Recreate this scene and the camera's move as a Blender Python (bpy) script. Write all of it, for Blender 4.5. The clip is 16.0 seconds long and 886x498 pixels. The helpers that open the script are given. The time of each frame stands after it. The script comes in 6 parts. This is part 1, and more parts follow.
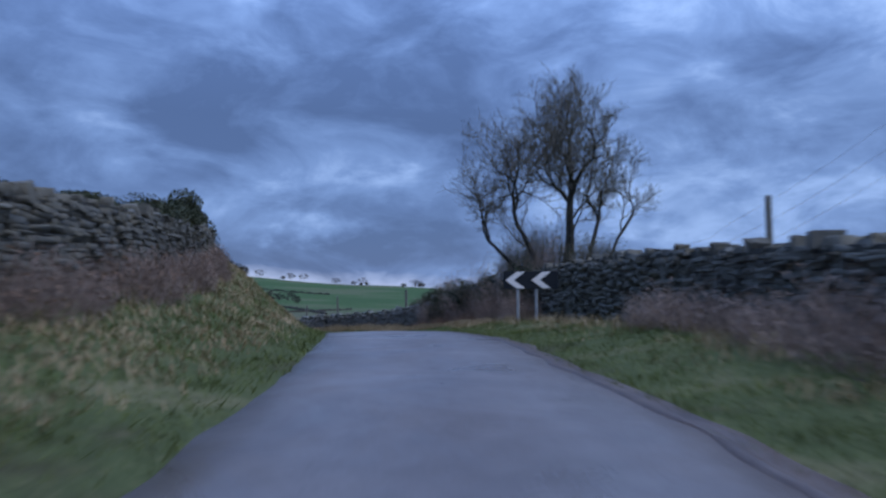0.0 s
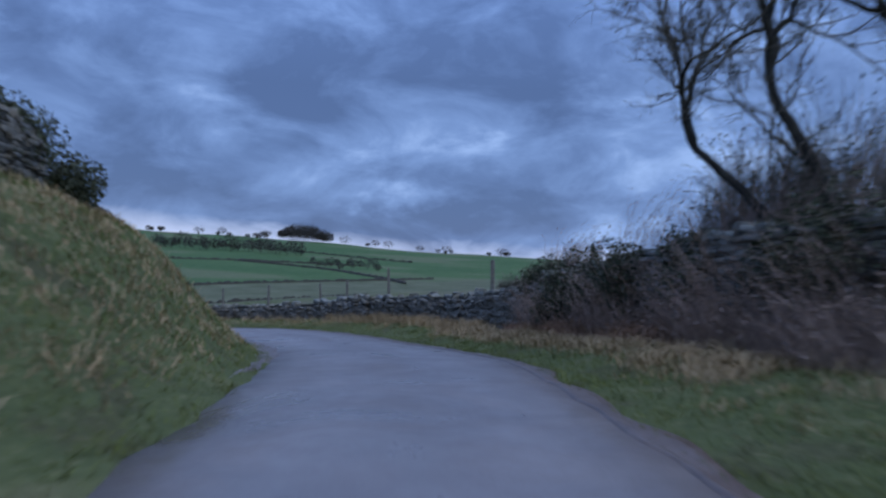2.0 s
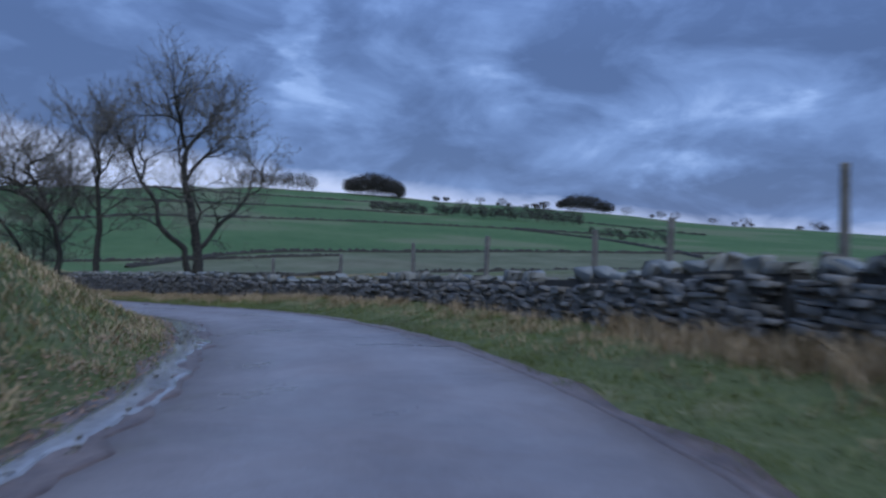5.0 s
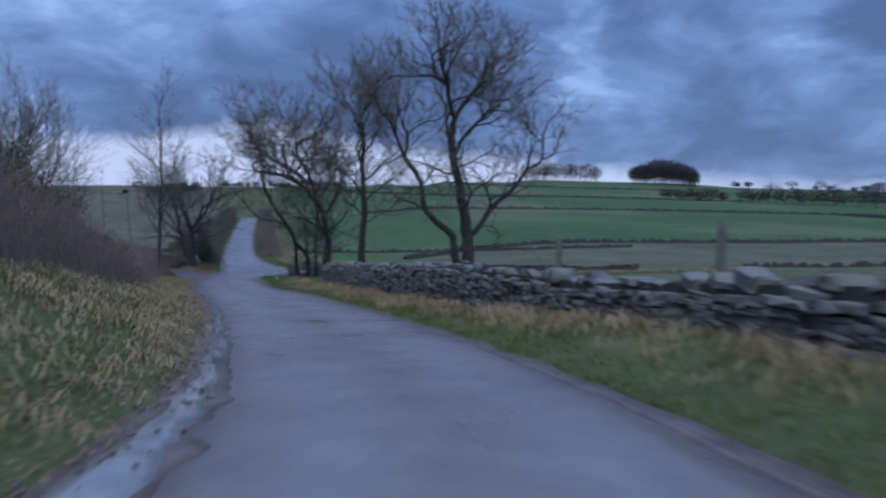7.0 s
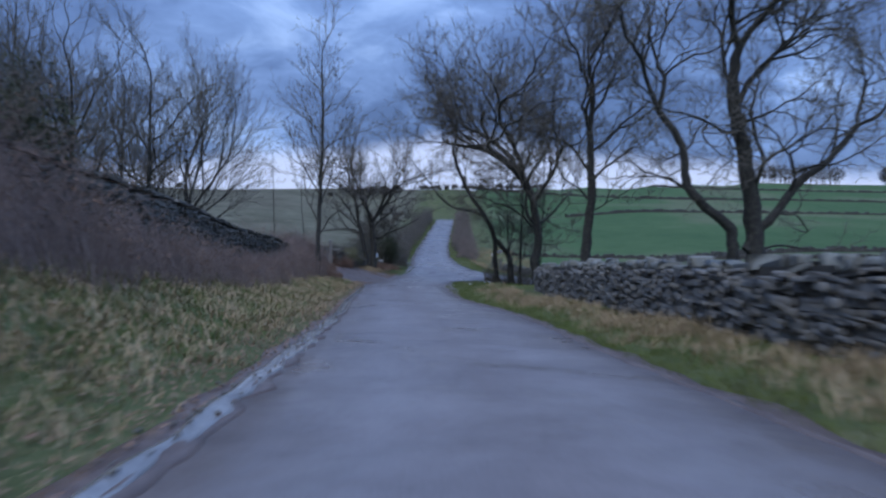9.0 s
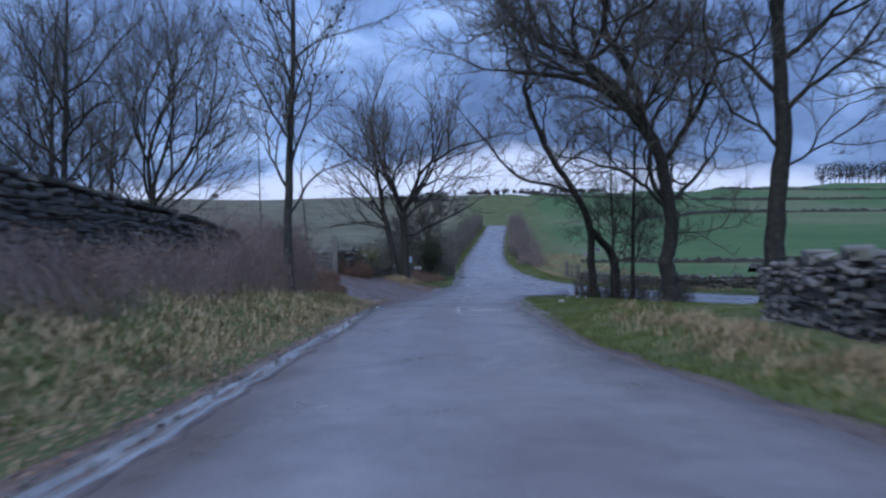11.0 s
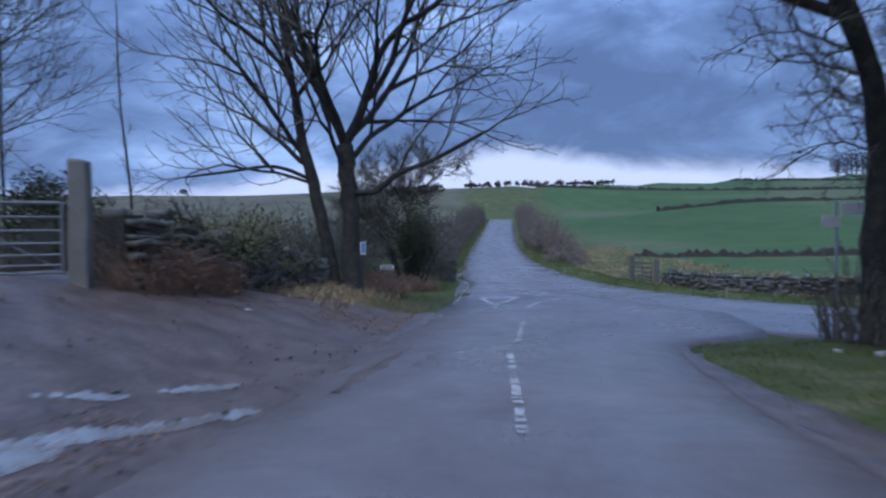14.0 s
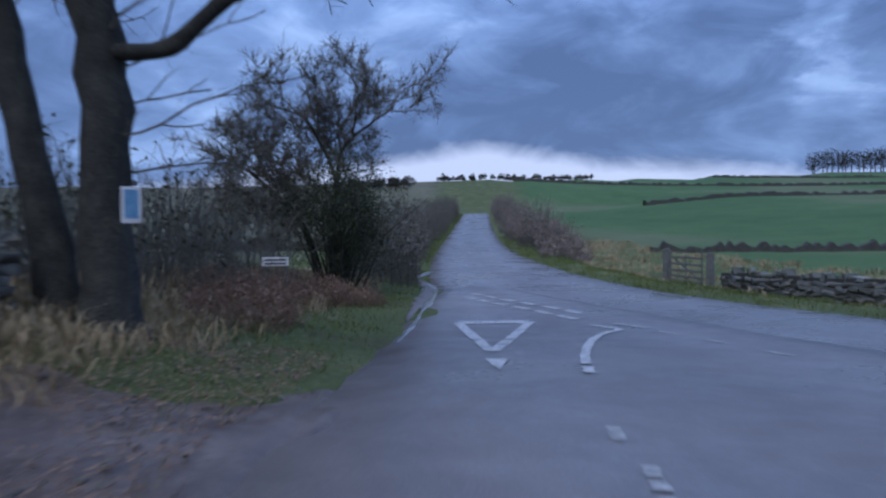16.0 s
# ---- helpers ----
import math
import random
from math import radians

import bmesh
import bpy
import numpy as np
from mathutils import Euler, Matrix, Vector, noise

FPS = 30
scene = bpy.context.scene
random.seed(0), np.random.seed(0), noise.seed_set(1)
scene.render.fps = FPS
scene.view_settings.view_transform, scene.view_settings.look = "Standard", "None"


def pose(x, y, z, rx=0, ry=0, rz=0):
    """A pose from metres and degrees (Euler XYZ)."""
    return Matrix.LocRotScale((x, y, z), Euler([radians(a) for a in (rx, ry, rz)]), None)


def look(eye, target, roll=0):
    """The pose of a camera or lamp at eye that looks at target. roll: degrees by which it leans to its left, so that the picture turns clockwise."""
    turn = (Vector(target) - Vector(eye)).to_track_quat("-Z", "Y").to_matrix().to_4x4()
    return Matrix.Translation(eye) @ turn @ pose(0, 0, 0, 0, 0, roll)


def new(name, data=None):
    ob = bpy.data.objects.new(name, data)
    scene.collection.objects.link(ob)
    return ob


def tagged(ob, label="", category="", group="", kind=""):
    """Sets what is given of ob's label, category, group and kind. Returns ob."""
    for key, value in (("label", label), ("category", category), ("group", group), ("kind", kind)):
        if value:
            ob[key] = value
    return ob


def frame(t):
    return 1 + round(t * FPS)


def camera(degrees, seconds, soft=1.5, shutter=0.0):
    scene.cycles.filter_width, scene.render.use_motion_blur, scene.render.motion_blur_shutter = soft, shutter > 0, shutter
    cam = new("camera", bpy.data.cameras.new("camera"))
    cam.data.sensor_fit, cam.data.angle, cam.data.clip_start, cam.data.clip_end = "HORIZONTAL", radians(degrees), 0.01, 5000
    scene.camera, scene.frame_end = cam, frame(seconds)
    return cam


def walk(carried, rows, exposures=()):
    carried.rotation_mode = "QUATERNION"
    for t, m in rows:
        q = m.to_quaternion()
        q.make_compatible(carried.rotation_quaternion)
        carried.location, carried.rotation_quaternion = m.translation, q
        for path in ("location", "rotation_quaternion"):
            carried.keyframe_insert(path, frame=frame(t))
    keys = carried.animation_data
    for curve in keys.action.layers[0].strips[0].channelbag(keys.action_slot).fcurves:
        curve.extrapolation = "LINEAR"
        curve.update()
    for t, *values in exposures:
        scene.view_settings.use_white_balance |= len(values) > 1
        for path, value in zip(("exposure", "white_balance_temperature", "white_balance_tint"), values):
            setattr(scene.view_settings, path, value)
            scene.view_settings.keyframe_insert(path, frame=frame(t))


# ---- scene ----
cam = camera(67.0, 16.0, 2.4, 0.5)
PATH = [
    (0, (-36.651, -75.459, 6.919), (-34.783, -74.757, 7.051), -0.2),
    (0.5, (-32.601, -73.849, 7.06), (-30.755, -73.088, 7.181), -0.2),
    (1, (-28.702, -72.196, 7.155), (-26.88, -71.377, 7.255), -0.1),
    (1.5, (-25.061, -70.498, 7.168), (-23.264, -69.624, 7.239), 0.2),
    (2, (-21.347, -68.66, 7.054), (-19.58, -67.725, 7.092), 0.7),
    (2.5, (-17.916, -66.747, 6.905), (-16.187, -65.743, 6.913), 1.1),
    (3, (-14.634, -64.712, 6.706), (-12.956, -63.624, 6.686), 1.2),
    (3.5, (-11.571, -62.503, 6.493), (-9.962, -61.316, 6.452), 1.2),
    (3.7, (-10.516, -61.624, 6.409), (-8.944, -60.388, 6.361), 0.9),
    (5.8, (-1.02, -50.516, 5.378), (-0.038, -48.776, 5.29), 1.3),
    (6, (-0.407, -49.201, 5.321), (0.502, -47.422, 5.222), 0.8),
    (6.5, (1.009, -45.315, 4.995), (1.723, -43.449, 4.897), 0.7),
    (7, (2.045, -41.495, 4.616), (2.553, -39.563, 4.523), 0.5),
    (7.5, (2.632, -37.735, 4.328), (2.953, -35.763, 4.234), 0.7),
    (8, (2.782, -33.808, 3.98), (2.946, -31.816, 3.891), 0.8),
    (8.5, (2.721, -29.625, 3.669), (2.753, -27.627, 3.586), 0.8),
    (9, (2.53, -25.567, 3.188), (2.462, -23.57, 3.113), 1.0),
    (9.5, (2.279, -21.223, 2.89), (2.139, -19.229, 2.824), 0.3),
    (10, (1.867, -17.001, 2.655), (1.685, -15.011, 2.597), -0.0),
    (10.2, (1.764, -15.115, 2.454), (1.565, -13.125, 2.405), 0.1),
    (12.3, (0.019, 0.654, 1.315), (-0.199, 2.642, 1.289), -0.1),
    (12.5, (-0.058, 2.146, 1.25), (-0.277, 4.134, 1.23), -0.0),
    (13, (-0.349, 5.666, 1.109), (-0.57, 7.653, 1.081), -0.2),
    (13.5, (-0.624, 9.013, 0.96), (-0.844, 11.001, 0.935), -0.7),
    (14, (-0.973, 12.197, 0.763), (-1.174, 14.187, 0.729), -0.8),
    (14.5, (-1.213, 15.163, 0.578), (-1.396, 17.154, 0.544), -0.9),
    (15, (-1.228, 17.786, 0.37), (-1.401, 19.779, 0.34), -0.9),
    (15.5, (-1.45, 20.681, 0.301), (-1.59, 22.675, 0.26), -0.4),
    (16, (-1.525, 23.089, 0.212), (-1.646, 25.085, 0.172), -0.6),
]
walk(cam, [(t, look(eye, target, roll)) for t, eye, target, roll in PATH], [(0.0, -0.05), (3.5, 0.0), (7.0, -0.02), (9.5, 0.18), (13.0, 0.24), (15.0, 0.16), (16.0, 0.10)])


# ---- light ----
world = bpy.data.worlds.new("overcast_dusk")
scene.world = world
world.use_nodes = True


def wnode(kind, **kw):
    n = world.node_tree.nodes.new(kind)
    for k, v in kw.items():
        if k == "inputs":
            for key, val in v.items():
                n.inputs[key].default_value = val
        elif k == "operation":
            n.operation = v
        elif k == "blend_type":
            n.blend_type = v
        elif k == "data_type":
            n.data_type = v
    return n


def build_sky():
    nt = world.node_tree
    nt.nodes.clear()
    link = nt.links.new
    out = nt.nodes.new("ShaderNodeOutputWorld")
    bg = nt.nodes.new("ShaderNodeBackground")
    bg.inputs[1].default_value = SKY_STRENGTH
    link(bg.outputs[0], out.inputs[0])
    tc = nt.nodes.new("ShaderNodeTexCoord")
    sep = nt.nodes.new("ShaderNodeSeparateXYZ")
    link(tc.outputs["Generated"], sep.inputs[0])
    # flat cloud deck seen in perspective
    zp = wnode("ShaderNodeMath", operation="ADD", inputs={1: 0.30})
    zc = wnode("ShaderNodeMath", operation="MAXIMUM", inputs={1: 0.0})
    link(sep.outputs[2], zc.inputs[0])
    link(zc.outputs[0], zp.inputs[0])
    comb = nt.nodes.new("ShaderNodeCombineXYZ")
    for i in (0, 1):
        dv = wnode("ShaderNodeMath", operation="DIVIDE")
        link(sep.outputs[i], dv.inputs[0])
        link(zp.outputs[0], dv.inputs[1])
        link(dv.outputs[0], comb.inputs[i])
    comb.inputs[2].default_value = 0.37
    big = wnode("ShaderNodeTexNoise", inputs={"Scale": 1.15, "Detail": 3.0, "Roughness": 0.5, "Distortion": 0.15})
    fine = wnode("ShaderNodeTexNoise", inputs={"Scale": 2.6, "Detail": 8.0, "Roughness": 0.58, "Distortion": 0.5})
    link(comb.outputs[0], big.inputs["Vector"])
    a = wnode("ShaderNodeMath", operation="MULTIPLY", inputs={1: 0.50})
    b = wnode("ShaderNodeMath", operation="MULTIPLY_ADD", inputs={1: 0.48})
    link(big.outputs[0], a.inputs[0])
    link(fine.outputs[0], b.inputs[0])
    link(a.outputs[0], b.inputs[2])
    # cloud banks and breaks, by compass bearing and height in degrees, with torn edges
    az = wnode("ShaderNodeMath", operation="ARCTAN2")
    link(sep.outputs[0], az.inputs[0])
    link(sep.outputs[1], az.inputs[1])
    ht = wnode("ShaderNodeMath", operation="ARCSINE")
    link(sep.outputs[2], ht.inputs[0])
    at = nt.nodes.new("ShaderNodeCombineXYZ")
    for i, n in enumerate((az, ht)):
        deg = wnode("ShaderNodeMath", operation="MULTIPLY", inputs={1: 180 / math.pi})
        link(n.outputs[0], deg.inputs[0])
        link(deg.outputs[0], at.inputs[i])
    billow = wnode("ShaderNodeVectorMath", operation="MULTIPLY", inputs={1: (0.042, 0.085, 0)})
    link(at.outputs[0], billow.inputs[0])
    link(billow.outputs[0], fine.inputs["Vector"])
    torn = wnode("ShaderNodeTexNoise", inputs={"Scale": 4.5, "Detail": 6.0, "Roughness": 0.6})
    link(billow.outputs[0], torn.inputs["Vector"])
    shift = wnode("ShaderNodeVectorMath", operation="MULTIPLY_ADD", inputs={1: (13, 9, 0), 2: (-6.5, -4.5, 0)})
    link(torn.outputs[1], shift.inputs[0])
    where = wnode("ShaderNodeVectorMath", operation="ADD")
    link(at.outputs[0], where.inputs[0])
    link(shift.outputs[0], where.inputs[1])
    total = b
    for bearing, high, wide, tall, gain in CLOUDS:
        off = wnode("ShaderNodeVectorMath", operation="SUBTRACT", inputs={1: (bearing, high, 0)})
        div = wnode("ShaderNodeVectorMath", operation="DIVIDE", inputs={1: (wide * 1.7, tall * 1.7, 1)})
        ln = wnode("ShaderNodeVectorMath", operation="LENGTH")
        fall = wnode("ShaderNodeMapRange", inputs={1: 0.0, 2: 1.0, 3: gain * 0.095, 4: 0.0})
        fall.interpolation_type = "SMOOTHSTEP"
        more = wnode("ShaderNodeMath", operation="ADD")
        link(where.outputs[0], off.inputs[0])
        link(off.outputs[0], div.inputs[0])
        link(div.outputs[0], ln.inputs[0])
        link(ln.outputs["Value"], fall.inputs[0])
        link(fall.outputs[0], more.inputs[0])
        link(total.outputs[0], more.inputs[1])
        total = more
    ramp = nt.nodes.new("ShaderNodeValToRGB")
    el = ramp.color_ramp.elements
    el[0].position, el[0].color = 0.40, (0.078, 0.140, 0.325, 1)
    el[1].position, el[1].color = 0.64, (0.30, 0.46, 0.84, 1)
    e = el.new(0.47)
    e.color = (0.110, 0.193, 0.43, 1)
    e = el.new(0.56)
    e.color = (0.175, 0.295, 0.61, 1)
    link(total.outputs[0], ramp.inputs[0])
    # brighter gap between the cloud base and the horizon
    gap = nt.nodes.new("ShaderNodeValToRGB")
    g = gap.color_ramp.elements
    g[0].position, g[0].color = 0.485, (1, 1, 1, 1)
    g[1].position, g[1].color = 0.512, (0, 0, 0, 1)
    ax = wnode("ShaderNodeMath", operation="ABSOLUTE")
    link(sep.outputs[0], ax.inputs[0])
    tilt = wnode("ShaderNodeMath", operation="MULTIPLY_ADD", inputs={1: 0.125})
    link(ax.outputs[0], tilt.inputs[0])
    link(sep.outputs[2], tilt.inputs[2])
    wob = wnode("ShaderNodeMath", operation="MULTIPLY_ADD", inputs={1: -0.06})
    link(fine.outputs[0], wob.inputs[0])
    link(tilt.outputs[0], wob.inputs[2])
    lift = wnode("ShaderNodeMath", operation="ADD", inputs={1: 0.5 + 0.03 - 0.131})
    link(wob.outputs[0], lift.inputs[0])
    link(lift.outputs[0], gap.inputs[0])
    mix = wnode("ShaderNodeMix", data_type="RGBA")
    link(gap.outputs[0], mix.inputs[0])
    link(ramp.outputs[0], mix.inputs[6])
    mix.inputs[7].default_value = (0.50, 0.60, 0.90, 1)
    # an overcast sky grows brighter towards the zenith
    zen = wnode("ShaderNodeMapRange", inputs={1: 0.25, 2: 1.0, 3: 1.0, 4: ZENITH})
    link(sep.outputs[2], zen.inputs[0])
    mul = wnode("ShaderNodeMix", data_type="RGBA", blend_type="MULTIPLY", inputs={0: 1.0})
    link(mix.outputs[2], mul.inputs[6])
    link(zen.outputs[0], mul.inputs[7])
    sky = nt.nodes.new("ShaderNodeTexSky")
    sky.sky_type, sky.sun_disc = "NISHITA", False
    sky.sun_elevation, sky.sun_rotation = radians(SUN_ELEV), radians(SUN_AZ)
    add = wnode("ShaderNodeMix", data_type="RGBA", blend_type="ADD", inputs={0: 0.008})
    link(mul.outputs[2], add.inputs[6])
    link(sky.outputs[0], add.inputs[7])
    link(add.outputs[2], bg.inputs[0])


SKY_STRENGTH, ZENITH = 1.0, 3.0
CLOUDS = (
    (26.3, 13.5, 2.2, 5.5, 1.15), (43, 8, 5, 3.5, 0.6), (40, 14, 4, 2, 0.5), (58.5, 6, 4.5, 1.6, 1.2), (65, 9, 6, 1.3, 0.7), (78, 11.5, 6, 2.5, 0.8),
    (84, 7.8, 6, 1.5, 0.9), (96, 10, 8, 2.5, 1.1), (90, 6, 4, 1.2, 0.6), (53, 19, 5, 1.8, 0.6), (-18, 15, 10, 4.5, 1.0), (-2, 16, 9, 4, 0.55),
    (77, 17.5, 14, 5, -1.1), (51, 12.5, 7, 2.5, -0.6), (34, 19, 6, 5, -0.6), (32.7, 6.5, 7, 2.5, -0.7), (65, 4, 10, 1.3, -0.5), (-9, 8.7, 12, 2.0, -0.4), (13, 10.5, 12, 4.5, -0.75),
)
SUN_ELEV, SUN_AZ = 55.0, 200.0
build_sky()
sun = new("sun", bpy.data.lights.new("sun", "SUN"))
sun.data.energy, sun.data.angle, sun.data.color = 1.5, radians(60), (0.86, 0.92, 1.0)
sun.matrix_world = look((0, 0, 60), (0 - math.sin(radians(SUN_AZ)) * 42, -math.cos(radians(SUN_AZ)) * 42, 0))


# ---- materials ----
def mat(name, rough=0.8, metal=0.0):
    m = bpy.data.materials.new(name)
    m.use_nodes = True
    b = m.node_tree.nodes["Principled BSDF"]
    b.inputs["Roughness"].default_value, b.inputs["Metallic"].default_value = rough, metal
    return m, m.node_tree, b


def tex_noise(nt, scale, detail=4.0, rough=0.55, distort=0.0, vec=None):
    n = nt.nodes.new("ShaderNodeTexNoise")
    n.inputs["Scale"].default_value, n.inputs["Detail"].default_value = scale, detail
    n.inputs["Roughness"].default_value, n.inputs["Distortion"].default_value = rough, distort
    if vec is None:
        tc = nt.nodes.new("ShaderNodeTexCoord")
        vec = tc.outputs["Object"]
    nt.links.new(vec, n.inputs["Vector"])
    return n.outputs[0]


def ramp(nt, src, *stops):
    r = nt.nodes.new("ShaderNodeValToRGB")
    el = r.color_ramp.elements
    while len(el) > 1:
        el.remove(el[-1])
    el[0].position, el[0].color = stops[0][0], (*stops[0][1], 1)
    for p, c in stops[1:]:
        el.new(p).color = (*c, 1)
    nt.links.new(src, r.inputs[0])
    return r.outputs[0]


def mixc(nt, fac, a, b, blend="MIX"):
    n = nt.nodes.new("ShaderNodeMix")
    n.data_type, n.blend_type = "RGBA", blend
    for val, i in ((fac, 0), (a, 6), (b, 7)):
        if isinstance(val, (int, float)):
            n.inputs[i].default_value = val
        elif isinstance(val, tuple):
            n.inputs[i].default_value = (*val, 1)
        else:
            nt.links.new(val, n.inputs[i])
    return n.outputs[2]


def bump(nt, b, src, strength=0.4, dist=0.02):
    n = nt.nodes.new("ShaderNodeBump")
    n.inputs["Strength"].default_value, n.inputs["Distance"].default_value = strength, dist
    nt.links.new(src, n.inputs["Height"])
    nt.links.new(n.outputs[0], b.inputs["Normal"])


def varied(name, dark, mid, light, scale=6.0, rough=0.85, bscale=None, bstr=0.4, island=0.0, obj=0.0, spec=0.3):
    """A surface with coarse and fine variation of colour and fine relief."""
    m, nt, b = mat(name, rough)
    n1 = tex_noise(nt, scale, 5)
    col = ramp(nt, n1, (0.3, dark), (0.5, mid), (0.72, light))
    n2 = tex_noise(nt, scale * 7, 3)
    col = mixc(nt, 0.35, col, ramp(nt, n2, (0.3, dark), (0.7, light)))
    if island:
        g = nt.nodes.new("ShaderNodeNewGeometry")
        col = mixc(nt, island, col, ramp(nt, g.outputs["Random Per Island"], (0.0, dark), (0.5, mid), (1.0, light)))
    if obj:
        g = nt.nodes.new("ShaderNodeObjectInfo")
        col = mixc(nt, obj, col, ramp(nt, g.outputs["Random"], (0.0, dark), (0.5, mid), (1.0, light)))
    nt.links.new(col, b.inputs["Base Color"])
    b.inputs["Specular IOR Level"].default_value = spec
    if bstr:
        bump(nt, b, tex_noise(nt, bscale or scale * 5, 5), bstr)
    return m


def ground_material():
    m, nt, b = mat("grass_ground", 0.95)
    tc = nt.nodes.new("ShaderNodeTexCoord").outputs["Object"]
    patch = tex_noise(nt, 0.55, 4, 0.6, 0.3, tc)
    fine = tex_noise(nt, 9.0, 5, 0.65, 0.4, tc)
    field = tex_noise(nt, 0.018, 2, 0.5, 0.0, tc)
    near = ramp(nt, patch, (0.34, (0.075, 0.058, 0.036)), (0.44, (0.085, 0.100, 0.042)), (0.56, (0.105, 0.118, 0.050)), (0.68, (0.240, 0.200, 0.115)))
    near = mixc(nt, 0.5, near, ramp(nt, fine, (0.3, (0.050, 0.060, 0.028)), (0.55, (0.100, 0.118, 0.050)), (0.75, (0.270, 0.230, 0.130))))
    far = ramp(nt, field, (0.40, (0.050, 0.100, 0.040)), (0.52, (0.066, 0.116, 0.048)), (0.60, (0.122, 0.134, 0.076)))
    far = mixc(nt, 0.25, far, ramp(nt, tex_noise(nt, 0.25, 5, 0.6, 0.2, tc), (0.3, (0.05, 0.09, 0.03)), (0.7, (0.15, 0.20, 0.08))))
    at = nt.nodes.new("ShaderNodeAttribute")
    at.attribute_name = "field"
    moor = nt.nodes.new("ShaderNodeAttribute")
    moor.attribute_name = "moor"
    rough = ramp(nt, tex_noise(nt, 0.12, 5, 0.65, 0.3, tc), (0.32, (0.092, 0.078, 0.054)), (0.5, (0.138, 0.120, 0.084)), (0.68, (0.180, 0.160, 0.115)))
    far = mixc(nt, moor.outputs["Fac"], far, rough)
    col = mixc(nt, at.outputs["Fac"], near, far)
    nt.links.new(col, b.inputs["Base Color"])
    b.inputs["Specular IOR Level"].default_value = 0.1
    bump(nt, b, fine, 0.7, 0.08)
    return m


def asphalt_material(name="wet_asphalt", lo=0.24, hi=0.60):
    m, nt, b = mat(name, 0.42)
    tc = nt.nodes.new("ShaderNodeTexCoord").outputs["Object"]
    at = nt.nodes.new("ShaderNodeAttribute")
    at.attribute_name = "across"
    patch = tex_noise(nt, 0.35, 5, 0.62, 0.5, tc)
    blot = tex_noise(nt, 2.2, 5, 0.65, 0.3, tc)
    grit = tex_noise(nt, 55.0, 3, 0.75, 0.0, tc)
    col = ramp(nt, patch, (0.32, (0.124, 0.098, 0.096)), (0.5, (0.176, 0.145, 0.142)), (0.68, (0.240, 0.208, 0.204)))
    col = mixc(nt, 0.30, col, ramp(nt, blot, (0.35, (0.085, 0.076, 0.076)), (0.65, (0.240, 0.225, 0.222))))
    col = mixc(nt, 0.35, col, ramp(nt, grit, (0.3, (0.06, 0.055, 0.055)), (0.7, (0.29, 0.275, 0.27))))
    # wheel tracks worn smoother and paler, a browner strip between and at the edges
    track = ramp(nt, at.outputs["Fac"], (0.0, (0.72, 0.66, 0.62)), (0.14, (0.92, 0.88, 0.86)), (0.27, (1.12, 1.12, 1.14)), (0.5, (0.92, 0.87, 0.86)), (0.72, (1.12, 1.12, 1.14)), (0.88, (0.92, 0.88, 0.86)), (1.0, (0.66, 0.58, 0.53)))
    col = mixc(nt, 0.8, col, track, "MULTIPLY")
    nt.links.new(col, b.inputs["Base Color"])
    wet = tex_noise(nt, 0.5, 6, 0.65, 0.7, tc)
    r = nt.nodes.new("ShaderNodeMapRange")
    for i, v in ((1, 0.36), (2, 0.62), (3, lo), (4, hi)):
        r.inputs[i].default_value = v
    nt.links.new(wet, r.inputs[0])
    nt.links.new(r.outputs[0], b.inputs["Roughness"])
    bump(nt, b, grit, 0.3, 0.006)
    return m


GROUND = ground_material()
ASPHALT = asphalt_material()
ASPHALT_WET = asphalt_material("wetter_asphalt", 0.16, 0.42)
STONE = varied("gritstone", (0.075, 0.068, 0.060), (0.150, 0.140, 0.122), (0.270, 0.255, 0.225), 3.0, 0.9, 24, 0.6, island=0.5, obj=0.35)
LICHEN = varied("lichen_gritstone", (0.075, 0.075, 0.062), (0.165, 0.162, 0.140), (0.300, 0.300, 0.265), 4.0, 0.9, 26, 0.6, island=0.5, obj=0.35)
CORE = varied("dark_wall_body", (0.032, 0.029, 0.024), (0.055, 0.050, 0.042), (0.080, 0.073, 0.060), 4.0, 0.95)
BARK = varied("bark", (0.022, 0.020, 0.018), (0.044, 0.040, 0.035), (0.090, 0.085, 0.068), 5.0, 0.9, 30, 0.8)
TWIG = varied("twig", (0.085, 0.073, 0.058), (0.135, 0.118, 0.095), (0.195, 0.175, 0.145), 3.0, 0.9, bstr=0)
LEAF = varied("dull_leaf", (0.026, 0.033, 0.018), (0.050, 0.060, 0.031), (0.092, 0.094, 0.052), 2.0, 0.7, bstr=0, island=0.6)
BRAMBLE = varied("bramble_stem", (0.155, 0.108, 0.090), (0.275, 0.200, 0.168), (0.400, 0.310, 0.262), 3.0, 0.85, bstr=0, island=0.5)
GRASS = varied("grass_blade", (0.062, 0.084, 0.022), (0.108, 0.138, 0.034), (0.185, 0.195, 0.060), 0.7, 0.8, bstr=0, island=0.35)
STRAW = varied("dead_grass", (0.210, 0.140, 0.076), (0.350, 0.250, 0.140), (0.490, 0.380, 0.230), 1.0, 0.85, bstr=0, island=0.4)
MUD = varied("wet_mud", (0.056, 0.035, 0.028), (0.112, 0.075, 0.060), (0.185, 0.136, 0.112), 2.0, 0.40, 12, 0.7, spec=0.5)
WATER = varied("wet_gutter_stone", (0.13, 0.125, 0.122), (0.21, 0.205, 0.20), (0.31, 0.305, 0.30), 2.2, 0.14, 9, 0.25, spec=0.7)
